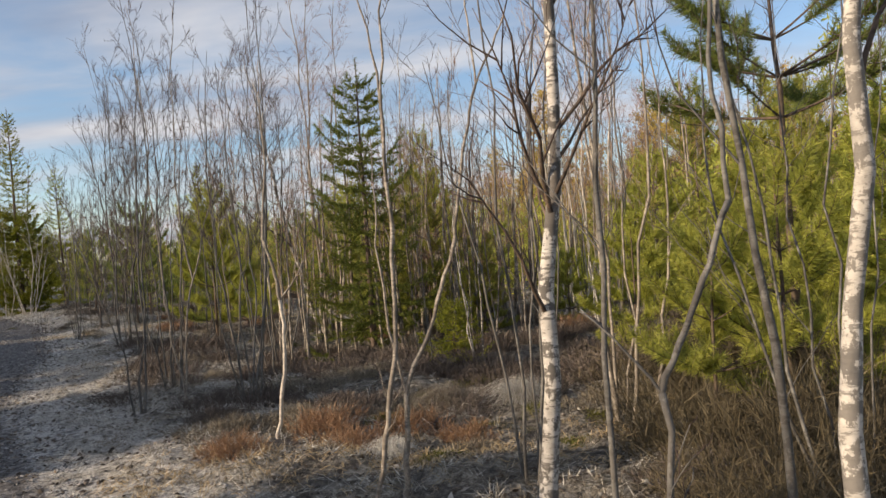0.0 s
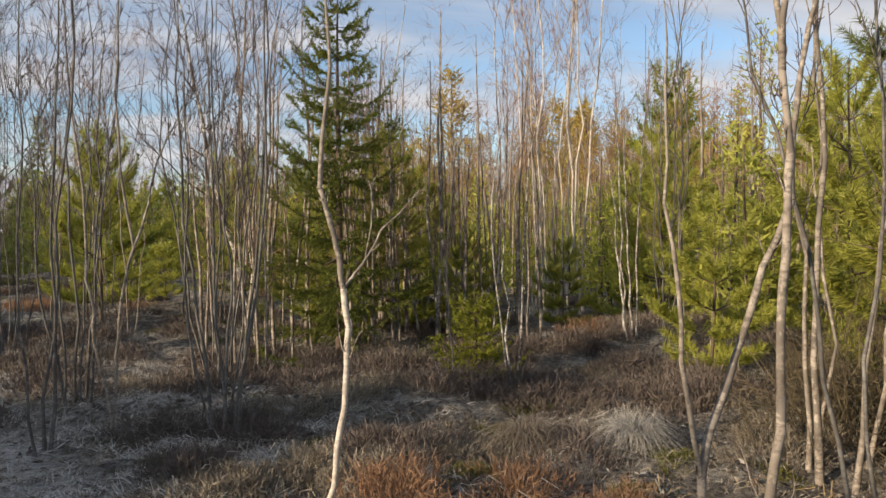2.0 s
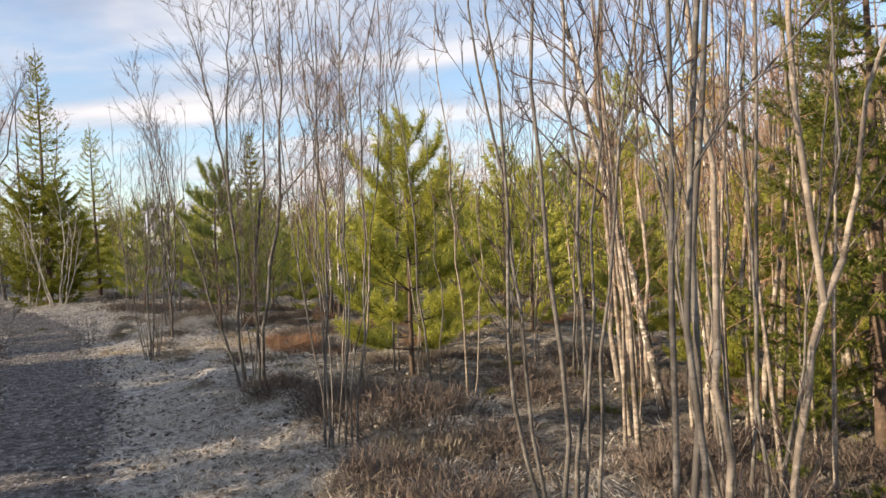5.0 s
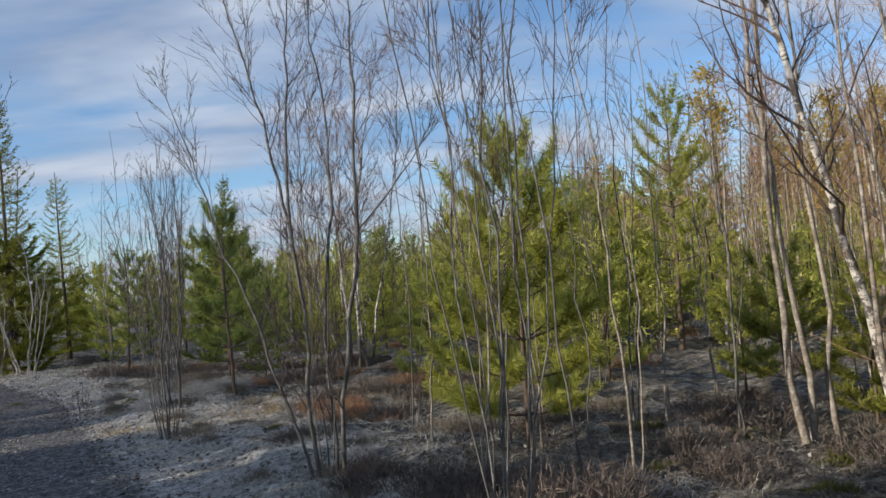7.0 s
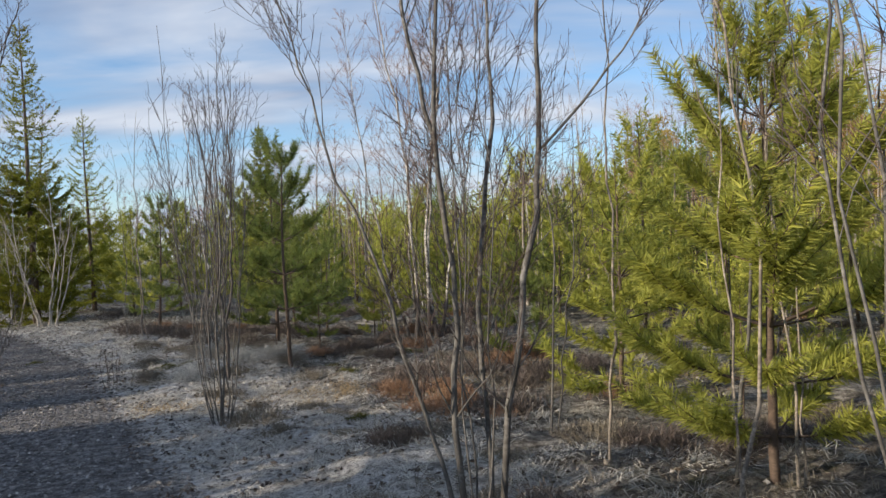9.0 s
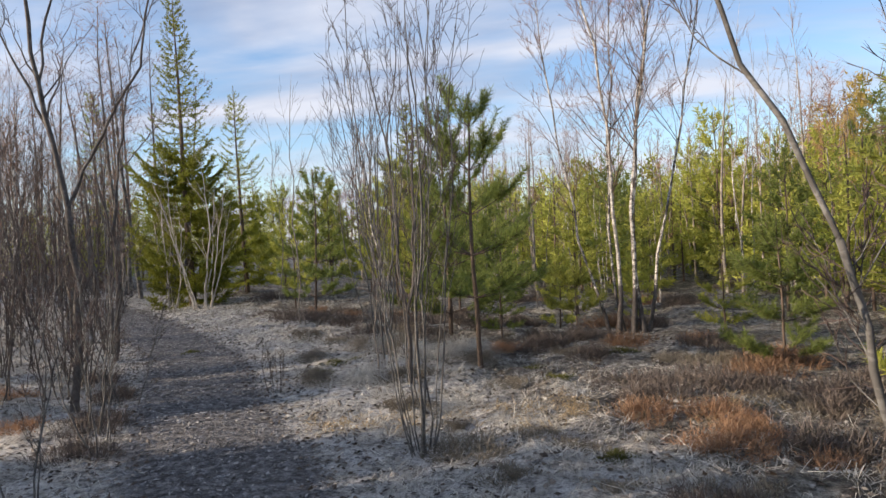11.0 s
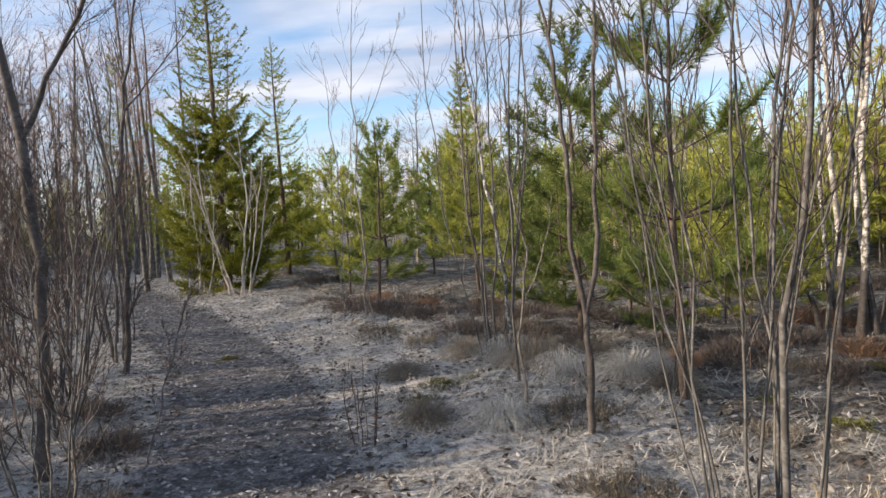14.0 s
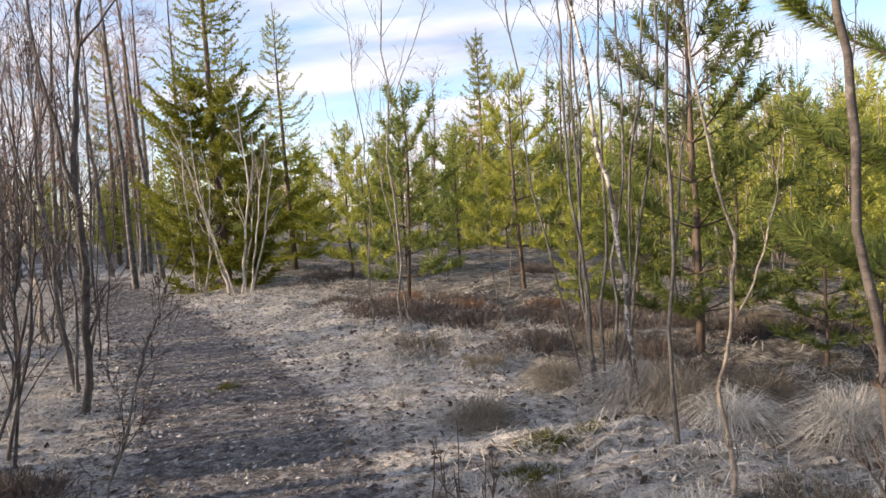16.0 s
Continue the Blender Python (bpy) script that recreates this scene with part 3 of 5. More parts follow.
bare_tree("willow_tree", -0.34, 4.57, [((0, 0, 0), (0.05, 0.0, 0.62), 0.03, 0.0), ((0.05, 0, 0.60), (-0.06, 0.05, 2.2), 0.014, 0.03), ((0.05, 0, 0.60), (0.42, 0.05, 1.55), 0.021, -0.05),
          ((0.42, 0.05, 1.53), (0.62, 0.1, 2.5), 0.016, 0.03), ((0.62, 0.1, 2.48), (0.52, 0.2, 3.5), 0.01, 0.04), ((0.62, 0.1, 2.48), (0.98, 0.1, 3.4), 0.01, 0.04)],
          "grey willow with two pale stems in a wide fork", mat=PALE, split=True, seed=5, count=3, start=0.5, length=0.24, sub=4, fine=3)
bare_tree("birch_tree", 0.36, 3.36, [((0, 0, 0), (0.44, 0.12, 5.2), 0.047, 0.012)], "young silver birch with white peeling bark and dark scars", mat=BIRCH, collar=0.25, split=True, seed=6, count=26, start=0.2, length=0.2,
          spread=1.0, sub=7, fine=6, k=10)
bare_tree("birch_tree", 1.27, 2.35, [((0, 0, 0), (0.28, 0.05, 5.0), 0.043, 0.015)], "young silver birch with white bark beside the path", mat=BIRCH, split=True, seed=7, count=22, start=0.3, length=0.2,
          spread=1.0, sub=5, fine=4, k=10)
bare_tree("crooked_sapling", 0.50, 1.86, [((0, 0, 0), (0.02, 0, 1.08), 0.013, 0.02), ((0.02, 0, 1.06), (0.22, 0.0, 1.55), 0.012, 0.03), ((0.22, 0, 1.53), (0.34, 0.05, 2.6), 0.010, -0.05),
          ((0.02, 0, 1.06), (-0.16, 0.05, 1.3), 0.006, 0.05)], "thin crooked grey sapling with an elbowed stem", mat=GREY, split=True, seed=8, count=4, start=0.4, length=0.26, sub=3, fine=2)
bare_tree("rowan_sapling", 0.62, 3.1, [((0, 0, 0), (0.13, 0.05, 4.2), 0.022, 0.012)], "straight grey rowan sapling", mat=GREY, split=True, seed=9, count=14, start=0.3, length=0.24, spread=0.9, sub=4, fine=3)
bare_tree("aspen_tree", 1.22, 2.75, [((0, 0, 0), (-0.28, 0.1, 4.3), 0.027, 0.02)], "leaning grey aspen with a smooth stem", mat=GREY, split=True, seed=10, count=14, start=0.35, length=0.25, sub=5, fine=4)
bare_tree("willow_bush", 0.46, 4.6, clump(np.random.default_rng(11), 5, 4.0, 0.55, 0.017), "bare grey willow bush with leaning stems", mat=GREY, split=True, seed=11, count=7, start=0.35, length=0.26, sub=5, fine=4)
bare_tree("willow_bush", 1.40, 6.05, clump(np.random.default_rng(12), 5, 5.0, 0.35, 0.028, 0.22), "clump of sunlit olive-grey stems", mat=PALE, seed=12, count=8, start=0.35, length=0.22, sub=5, fine=4)
bare_tree("willow_bush", 1.85, 3.6, clump(np.random.default_rng(13), 5, 3.2, 0.7, 0.016), "tangled grey willow bush", mat=GREY, seed=13, count=8, start=0.2, length=0.3, spread=1.0, sub=4, fine=3)
spruce("spruce_tree", -1.08, 10.65, 4.3, "dark green spruce with long ragged limbs", 21, mat=SPRUCE_DARK, crown=0.29, gap=0.95, step=0.23, per=210, width=0.010, nl=0.045)
pine("pine_tree", 2.75, 5.9, 3.9, "tall young pine with dark tufts above a bare trunk", 22, mat=PINE_DARK, low=0.5, crown=0.30)
pine("pine_tree", 1.75, 5.0, 1.55, "small yellow-green pine among bare stems", 23, crown=0.42, low=0.12)
pine("pine_tree", 2.45, 5.35, 2.0, "yellow-green pine with drooping bright tufts", 26, crown=0.42, low=0.06)
pine("pine_tree", 4.9, 14.6, 4.3, "full sunlit young pine", 24, crown=0.3, low=0.03, nl=0.09, width=0.0150, dens=150)
spruce("spruce_tree", 0.05, 9.0, 1.15, "small shaded spruce in heather", 25, crown=0.42, step=0.13)

# ---- clumps between the start and the bend ----
bare_tree("willow_bush", -3.24, 7.66, clump(np.random.default_rng(31), 3, 4.6, 0.25, 0.018), "bare grey bush of few straight stems", split=True, seed=31, count=10, start=0.35, length=0.2, sub=6, fine=9)
bare_tree("willow_bush", -2.90, 8.02, [((0.05, 0, 0), (-0.13, 0, 1.25), 0.017, 0.03), ((-0.13, 0, 1.23), (-0.35, 0.1, 4.4), 0.014, 0.03), ((0.0, 0.02, 0), (0.24, 0.0, 1.5), 0.017, -0.04),
          ((0.24, 0, 1.48), (0.62, 0.1, 2.6), 0.013, 0.03), ((0.2, 0, 1.3), (0.18, 0.2, 4.6), 0.015, 0.03)], "bare willow with two pale stems in a vee", mat=PALE, split=True, seed=32, count=8, start=0.4,
          length=0.2, sub=6, fine=9)
bare_tree("willow_bush", -2.08, 7.66, clump(np.random.default_rng(33), 7, 4.8, 0.42, 0.017), "dense bare grey bush beside the heather", seed=33, count=10, start=0.3, length=0.2, sub=6, fine=9)
bare_tree("willow_bush", -3.35, 8.95, clump(np.random.default_rng(34), 6, 4.6, 0.35, 0.016), "thin bare bush with many shoots", seed=34, count=9, start=0.3, length=0.2, sub=6, fine=9)
bare_tree("willow_bush", -4.74, 11.55, clump(np.random.default_rng(35), 9, 5.2, 0.55, 0.013, 0.2), "tight clump of bare grey stems on the verge", seed=35, count=10, start=0.3, length=0.18, sub=6, fine=9)
bare_tree("willow_bush", -2.3, 9.8, clump(np.random.default_rng(37), 8, 5.2, 0.5, 0.016, 0.3), "clump of thin bare stems before a spruce", seed=37, count=9, start=0.3, length=0.2, sub=6, fine=9)
bare_tree("birch_tree", -2.2, 13.2, [((0, 0, 0), (0.1, 0, 6.5), 0.04, 0.01), ((0.1, 0.1, 0), (-0.3, 0.2, 6.8), 0.035, 0.01), ((0.3, 0.1, 0), (0.6, 0.2, 6.2), 0.03, 0.01)],
          "group of slim birch stems with purple twigs", mat=PALE, twig_mat=TWIG_FAR, seed=38, count=24, start=0.3, length=0.16, sub=7, fine=10)
bare_tree("thin_sapling", -0.22, 8.7, [((0, 0, 0), (0.05, 0, 2.2), 0.010, 0.02)], "single thin bare sapling", seed=39, count=5, length=0.25)
# tall birches in the sun behind the heather
bare_tree("birch_tree", 2.6, 13.7, clump(np.random.default_rng(40), 10, 9.5, 0.9, 0.033, 0.6), "stand of tall sunlit birch stems", mat=WHITE, twig_mat=TWIG_FAR, seed=40, count=22, start=0.35,
          length=0.14, sub=7, fine=10)

# ---- the open corner with the willow fan ----
bare_tree("willow_bush", -5.98, 13.72, [((-0.12, 0, 0), (-0.48, -0.1, 1.4), 0.020, 0.03), ((-0.48, -0.1, 1.38), (-1.15, 0.1, 3.4), 0.013, -0.03), ((-0.05, 0.05, 0), (-0.14, 0, 2.1), 0.025, 0.02),
          ((-0.14, 0, 2.08), (-0.62, 0.2, 4.3), 0.020, 0.02), ((-0.14, 0, 2.08), (0.02, -0.2, 4.5), 0.018, -0.02), ((0.06, 0, 0), (0.16, 0.1, 2.0), 0.022, -0.03),
          ((0.16, 0.1, 1.98), (0.12, 0.3, 4.6), 0.017, 0.02), ((0.14, -0.05, 0), (0.42, -0.1, 2.0), 0.026, 0.04), ((0.42, -0.1, 1.98), (0.52, -0.1, 4.4), 0.022, 0.01),
          ((0.42, -0.1, 1.98), (1.25, 0.0, 3.1), 0.012, 0.05), ((0, 0.1, 0), (-0.05, 0.3, 3.3), 0.009, 0.02), ((0.03, -0.1, 0), (0.1, -0.2, 2.9), 0.008, 0.02), ((-0.02, -0.1, 0), (-0.02, -0.2, 2.6), 0.007, 0.02)],
          "spreading bare willow with a fan of grey stems", split=True, seed=50, count=15, start=0.22, length=0.36, spread=0.65, sub=8, fine=5)
bare_tree("thin_sapling", -5.10, 14.3, [((0, 0, 0), (0.1, 0, 1.6), 0.014, 0.02), ((0.1, 0, 1.58), (0.12, 0.05, 3.9), 0.010, -0.02)], "tall thin pale sapling", mat=PALE, split=True, seed=51, count=6, start=0.4,
          length=0.2, sub=3, fine=2)
STEMS = [(-5.29, 15.5, 3.4, 0.05), (-4.75, 13.15, 4.3, -0.2), (-4.47, 13.85, 3.6, 0.0), (-4.2, 13.65, 3.3, -0.1), (-4.02, 12.95, 4.2, -0.25), (-3.7, 12.75, 4.0, -0.1), (-3.24, 14.3, 4.6, 0.1),
         (-2.9, 14.4, 4.4, 0.05), (-2.6, 13.47, 3.0, 0.1), (-2.27, 14.8, 3.7, 0.0), (-1.14, 16.2, 5.2, 0.1), (-0.7, 16.4, 5.0, 0.2), (-3.0, 16.5, 5.5, 0.0)]
for q, (sx, sy, sh, ln) in enumerate(STEMS):
    bare_tree("thin_sapling", sx, sy, [((0, 0, 0), (ln, 0.05, sh), 0.013 + 0.002 * (q % 3), 0.02), ((0.05, 0.04, 0), (ln + 0.25, 0.1, sh * 0.75), 0.010, 0.03)],
              "thin bare sapling in dark heather", mat=(GREY, PALE)[q % 2], seed=60 + q, count=9, start=0.4, length=0.2, sub=4, fine=4, group="thin saplings")
bare_tree("birch_tree", -2.05, 12.15, [((0, 0, 0), (-1.0, 0.0, 5.0), 0.042, 0.02)], "leaning sunlit birch with drooping twiggy limbs", mat=BIRCH, seed=75, count=26, start=0.22, length=0.26, spread=1.0, sub=7, fine=8, collar=0.3)
bare_tree("birch_tree", -0.6, 13.4, [((0.1, 0.1, 0), (0.1, 0.2, 5.4), 0.034, 0.03), ((0.3, 0, 0), (0.8, 0.2, 5.2), 0.026, 0.02), ((-0.1, 0, 0), (-0.9, 0.2, 4.6), 0.022, 0.03)], "birch with three slim stems and drooping twigs", mat=BIRCH, seed=76,
          count=16, start=0.2, length=0.28, spread=0.9, sub=7, fine=8, collar=0.3)
pine("pine_tree", -4.45, 16.6, 2.3, "sunlit yellow-green young pine", 80, crown=0.40, low=0.05, nl=0.09, width=0.0121, dens=210)
pine("pine_tree", -4.27, 13.78, 2.75, "broad young pine with bright needle tufts", 81, crown=0.36, low=0.04, nl=0.09, width=0.008, dens=380, whorl=0.30)
pine("pine_tree", -2.6, 17.6, 2.6, "bright young pine behind bare saplings", 85, crown=0.36, low=0.05, nl=0.09, width=0.0150, dens=165)
pine("pine_tree", -0.6, 20.3, 4.6, "taller young pine behind bare saplings", 82, crown=0.26, low=0.1, nl=0.09, width=0.0150, dens=150)
# the dark pine with candle-like shoots stands with the others at the bend
bare_tree("willow_bush", -8.22, 16.6, clump(np.random.default_rng(90), 11, 3.9, 0.55, 0.010, 0.08) + [((0.0, -0.05, 0), (0.06, -0.1, 3.3), 0.018, 0.02)],
          "narrow bare bush of fine upright shoots on the verge", seed=90, count=10, start=0.25, length=0.24, spread=0.45, sub=5, fine=3)

# ---- the bend of the path ----
spruce("spruce_tree", -16.75, 29.5, 8.2, "tall spruce with sunlit lower skirts", 100, crown=0.20, step=0.20, per=72, width=0.023, nl=0.055, low=0.02, power=0.95, skirt=0.52)
spruce("spruce_tree", -16.8, 33.0, 6.3, "slim spruce with a long leader", 101, skirt=0.6, crown=0.20, step=0.22, per=100, width=0.014, nl=0.05, low=0.05)
spruce("spruce_tree", -13.3, 41.0, 7.2, "narrow spruce far behind the pines", 102, crown=0.2, step=0.26, per=80, width=0.018, nl=0.06)
spruce("spruce_tree", -25.4, 38.5, 8.0, "grey-brown thin spruce at the wood's edge", 103, crown=0.17, step=0.26, per=60, width=0.018, nl=0.06, gap=0.75)
bare_tree("hazel_bush", -16.0, 28.55, clump(np.random.default_rng(110), 7, 3.9, 0.9, 0.036, 0.25), "pale bare hazel stems before a spruce", mat=WHITE, twig_mat=TWIG_PALE, seed=110, count=9, start=0.25,
          length=0.28, sub=5, fine=4)
bare_tree("hazel_bush", -16.9, 28.7, clump(np.random.default_rng(111), 4, 3.0, 0.4, 0.03, 0.18), "small pale bare hazel bush", mat=WHITE, twig_mat=TWIG_PALE, seed=111, count=8, start=0.25, length=0.26, sub=5, fine=4)
bare_tree("birch_sapling", -11.72, 23.75, [((0, 0, 0), (0.08, 0, 4.3), 0.022, 0.01), ((0.1, 0, 0), (-0.1, 0.1, 2.6), 0.014, 0.02), ((-0.35, 0.1, 0), (-0.45, 0.1, 3.5), 0.014, 0.02),
          ((0.08, 0, 2.2), (0.7, 0, 3.9), 0.009, 0.04)], "pale birch sapling with two close stems", mat=PALE, split=True, seed=112, count=7, start=0.5, length=0.26, sub=4, fine=3)
pine("pine_tree", -12.2, 25.9, 2.95, "green young pine behind a pale sapling", 113, mat=PINE_DARK, crown=0.32, low=0.08, nl=0.09, width=0.0135, dens=165)
pine("pine_tree", -10.75, 27.2, 3.2, "yellow-green sunlit pine with candle shoots", 114, crown=0.26, low=0.2, nl=0.09, width=0.0135, dens=170)
pine("pine_tree", -14.2, 29.6, 2.9, "light green small pine in a row", 115, crown=0.3, low=0.08, nl=0.09, width=0.0150, dens=150)
pine("pine_tree", -13.4, 28.0, 2.2, "yellow-green small pine in a row", 116, crown=0.34, low=0.08, nl=0.09, width=0.0150, dens=150)
pine("pine_tree", -8.14, 19.6, 3.0, "dark young pine with open whorls of needles", 117, mat=PINE_DARK, crown=0.30, low=0.16, nl=0.085, width=0.006, dens=430, whorl=0.44)
pine("pine_tree", -8.9, 22.4, 3.4, "blue-green young pine beside bare stems", 118, mat=PINE_DARK, crown=0.3, low=0.03, nl=0.085, width=0.0121, dens=180)
pine("pine_tree", -7.05, 22.1, 1.0, "knee-high bright green pine", 119, crown=0.42, low=0.1)
pine("pine_tree", -5.0, 19.6, 1.55, "small dense green pine in heather", 120, mat=PINE_DARK, crown=0.42, low=0.06)
bare_tree("willow_bush", -9.68, 21.25, clump(np.random.default_rng(121), 8, 4.9, 0.5, 0.017, 0.15), "tall bare bush of upright shoots", seed=121, count=9, start=0.3, length=0.2, spread=0.5, sub=5, fine=4)
bare_tree("birch_sapling", -9.45, 20.95, [((0, 0, 0), (-0.2, 0, 1.7), 0.02, 0.02), ((-0.2, 0, 1.68), (-0.36, 0.1, 4.2), 0.014, 0.02)], "pale leaning birch sapling in a grass tussock", mat=BIRCH, split=True, seed=122, count=7,
          start=0.35, length=0.2, sub=4, fine=3)
bare_tree("thin_sapling", -9.32, 20.0, [((0, 0, 0), (-0.02, 0, 3.9), 0.016, 0.015), ((0.02, 0, 0.9), (0.16, 0, 2.2), 0.008, 0.03)], "thin grey sapling on the verge", split=True, seed=123, count=9, start=0.35, length=0.2, sub=4, fine=3)
bare_tree("willow_tree", -8.77, 18.82, [((0, 0, 0), (0.0, 0.02, 0.72), 0.036, 0.01), ((0, 0.02, 0.71), (0.10, 0.1, 3.6), 0.024, 0.02), ((0, 0.02, 0.71), (-0.14, 0.1, 2.4), 0.024, 0.02), ((-0.14, 0.1, 2.39), (-0.4, 0.1, 3.6), 0.014, 0.03),
          ((-0.14, 0.1, 2.39), (0.0, 0.2, 3.7), 0.014, 0.03)], "forked dark willow stem on the verge", mat=BARK_DARK, split=True, seed=124, count=6, start=0.35, length=0.24, sub=4, fine=3)
bare_tree("thin_sapling", -9.2, 19.22, [((0, 0, 0), (-0.03, 0.02, 0.55), 0.017, 0.06), ((-0.03, 0.02, 0.54), (0.06, 0.05, 1.15), 0.012, 0.08), ((0.0, 0.03, 0.8), (0.24, 0.05, 1.5), 0.007, 0.05), ((0.06, 0.05, 1.14), (-0.05, 0.1, 2.6), 0.009, 0.04)],
          "twisted pale sapling on the verge", mat=PALE, split=True, seed=127, count=5, start=0.3, length=0.25, sub=3, fine=2)
bare_tree("birch_tree", -6.4, 21.9, [((0.1, 0, 0), (0.35, 0.2, 7.2), 0.035, 0.02), ((-0.1, 0, 0), (-0.75, 0.3, 6.8), 0.033, 0.03), ((-0.2, 0.1, 0), (-1.1, 0.3, 5.5), 0.023, -0.03), ((0.25, 0, 0), (1.15, 0.3, 6.6), 0.031, 0.03),
          ((0.3, 0.1, 0), (1.5, 0.4, 6.8), 0.025, -0.02), ((0, 0.15, 0), (0.0, 0.5, 6.0), 0.023, 0.02)], "birch with several white stems from a black base", mat=BIRCH, twig_mat=TWIG_FAR, collar=0.7, seed=125,
          count=30, start=0.28, length=0.2, spread=0.8, sub=8, fine=10)

# ---- left of the path ----
bare_tree("willow_tree", -13.35, 20.85, [((0, 0, 0), (0.1, 0, 1.6), 0.04, 0.02), ((0.1, 0, 1.58), (0.55, 0.1, 4.6), 0.032, 0.03), ((0.1, 0, 1.58), (-0.5, 0.2, 4.0), 0.02, 0.05), ((0.3, 0, 2.6), (1.0, 0.3, 3.6), 0.013, 0.05),
          ((0.5, 0.1, 4.0), (1.1, 0.2, 5.6), 0.015, 0.04)], "crooked dark willow leaning over the path", mat=BARK_DARK, split=True, seed=128, count=9, start=0.25, length=0.3, spread=0.8, sub=6, fine=5)
bare_tree("willow_tree", -11.95, 18.05, [((0, 0, 0), (0.06, 0, 2.0), 0.055, 0.02), ((0.06, 0, 1.98), (-0.2, 0, 5.6), 0.042, 0.03), ((0.06, 0, 1.98), (0.85, 0.1, 3.3), 0.022, 0.05), ((0.85, 0.1, 3.28), (1.35, 0.2, 5.0), 0.016, 0.04),
          ((-0.02, 0, 2.6), (-0.9, 0.2, 4.9), 0.022, 0.04), ((0.0, 0, 3.2), (0.5, 0.2, 5.6), 0.02, 0.04)], "dark forked willow at the path's edge", mat=BARK_DARK, split=True, seed=129, count=12, start=0.2, length=0.3, spread=0.8, sub=6, fine=6)
LEFT = [(-10.3, 15.3, 1.5, 0.010, 0.5), (-10.7, 16.6, 1.7, 0.010, 0.5), (-11.2, 17.2, 1.6, 0.010, 0.5), (-11.5, 18.3, 1.5, 0.010, 0.5), (-12.9, 19.4, 3.2, 0.018, 0.3), (-13.9, 21.6, 4.2, 0.03, 0.3), (-14.9, 22.0, 4.0, 0.02, 0.3), (-15.9, 23.6, 5.0, 0.03, 0.2),
        (-16.2, 22.5, 5.5, 0.03, 0.3), (-17.8, 25.0, 6.0, 0.035, 0.2), (-19.6, 26.5, 6.2, 0.035, 0.2), (-21.0, 28.6, 6.6, 0.04, 0.2), (-13.6, 18.6, 5.0, 0.03, 0.3), (-22.0, 28.5, 6.5, 0.04, 0.2)]
for q, (sx, sy, sh) in enumerate([(-12.5, 18.7, 2.6), (-13.2, 19.8, 3.2), (-12.9, 18.1, 2.9), (-13.9, 19.3, 3.4), (-14.6, 20.7, 3.4), (-15.4, 21.2, 3.6), (-13.6, 17.6, 3.6), (-14.9, 22.9, 2.4)]):
    bare_tree("willow_bush", sx, sy, clump(np.random.default_rng(160 + q), 7, sh, 0.5, 0.014, 0.25), "shaded bush of dense dark twigs beside the path", mat=BARK_DARK, twig_mat=TWIG, seed=160 + q, count=13, start=0.12, length=0.32,
              spread=0.8, sub=6, fine=4, group="trees left of the path")
for q, (sx, sy, sh, rr, sp) in enumerate(LEFT):
    rg = np.random.default_rng(130 + q)
    bare_tree("birch_tree" if q > 5 else "willow_bush", sx, sy, clump(rg, 2 + q % 3 + 1 * (q < 3), sh, sp, rr, 0.1), "bare grey trees on the shaded side of the path" if q > 5 else "bare dark bush at the path's shaded edge",
              mat=(GREY, PALE, BIRCH)[q % 3] if q > 5 else GREY, twig_mat=(TWIG, TWIG_FAR)[q > 5], seed=130 + q, count=(7 if q < 3 else 13), start=0.22, length=0.3, sub=5, fine=6, group="trees left of the path")


# ---- repeats that fill the young wood ----
def clear(x, y):
    return abs(path_distance(np.array([x]), np.array([y]))[0])


fill = np.random.default_rng(500)
pines = [pine("pine_tree", 30 + q, -20, (2.2, 2.8, 3.2, 2.5, 3.6)[q], "young sunlit pine in the thicket", 510 + q, mat=(PINE, PINE_DARK, PINE, PINE, PINE_DARK)[q], crown=0.3, low=0.08, nl=0.12, width=0.024,
              dens=60, group="thicket pines") for q in range(5)]
saps = [bare_tree("birch_sapling", 30 + q, -24, clump(np.random.default_rng(530 + q), 2 + q % 4, 3.6 + 0.5 * q, 0.35, 0.02, 0.15), "bare birch saplings in the thicket", mat=(GREY, PALE, BIRCH)[q % 3],
                  twig_mat=(TWIG, TWIG_FAR)[q % 2], seed=540 + q, count=10, start=0.25, length=0.2, sub=4, fine=3, group="thicket saplings") for q in range(6)]


def scatter(protos, n, box, lo, hi, keep):
    made = 0
    tries = 0
    while made < n and tries < 4000:
        tries += 1
        px, py = fill.uniform(box[0], box[2]), fill.uniform(box[1], box[3])
        if not keep(px, py):
            continue
        s = fill.uniform(lo, hi)
        copy_thing(protos[fill.integers(len(protos))], pose(px, py, height_at(px, py), 0, 0, fill.uniform(0, 360)) @ Matrix.Diagonal((s, s, s, 1)))
        made += 1


def right_of(lo, hi):
    return lambda x, y: lo < path_distance(np.array([x]), np.array([y]))[0] < hi


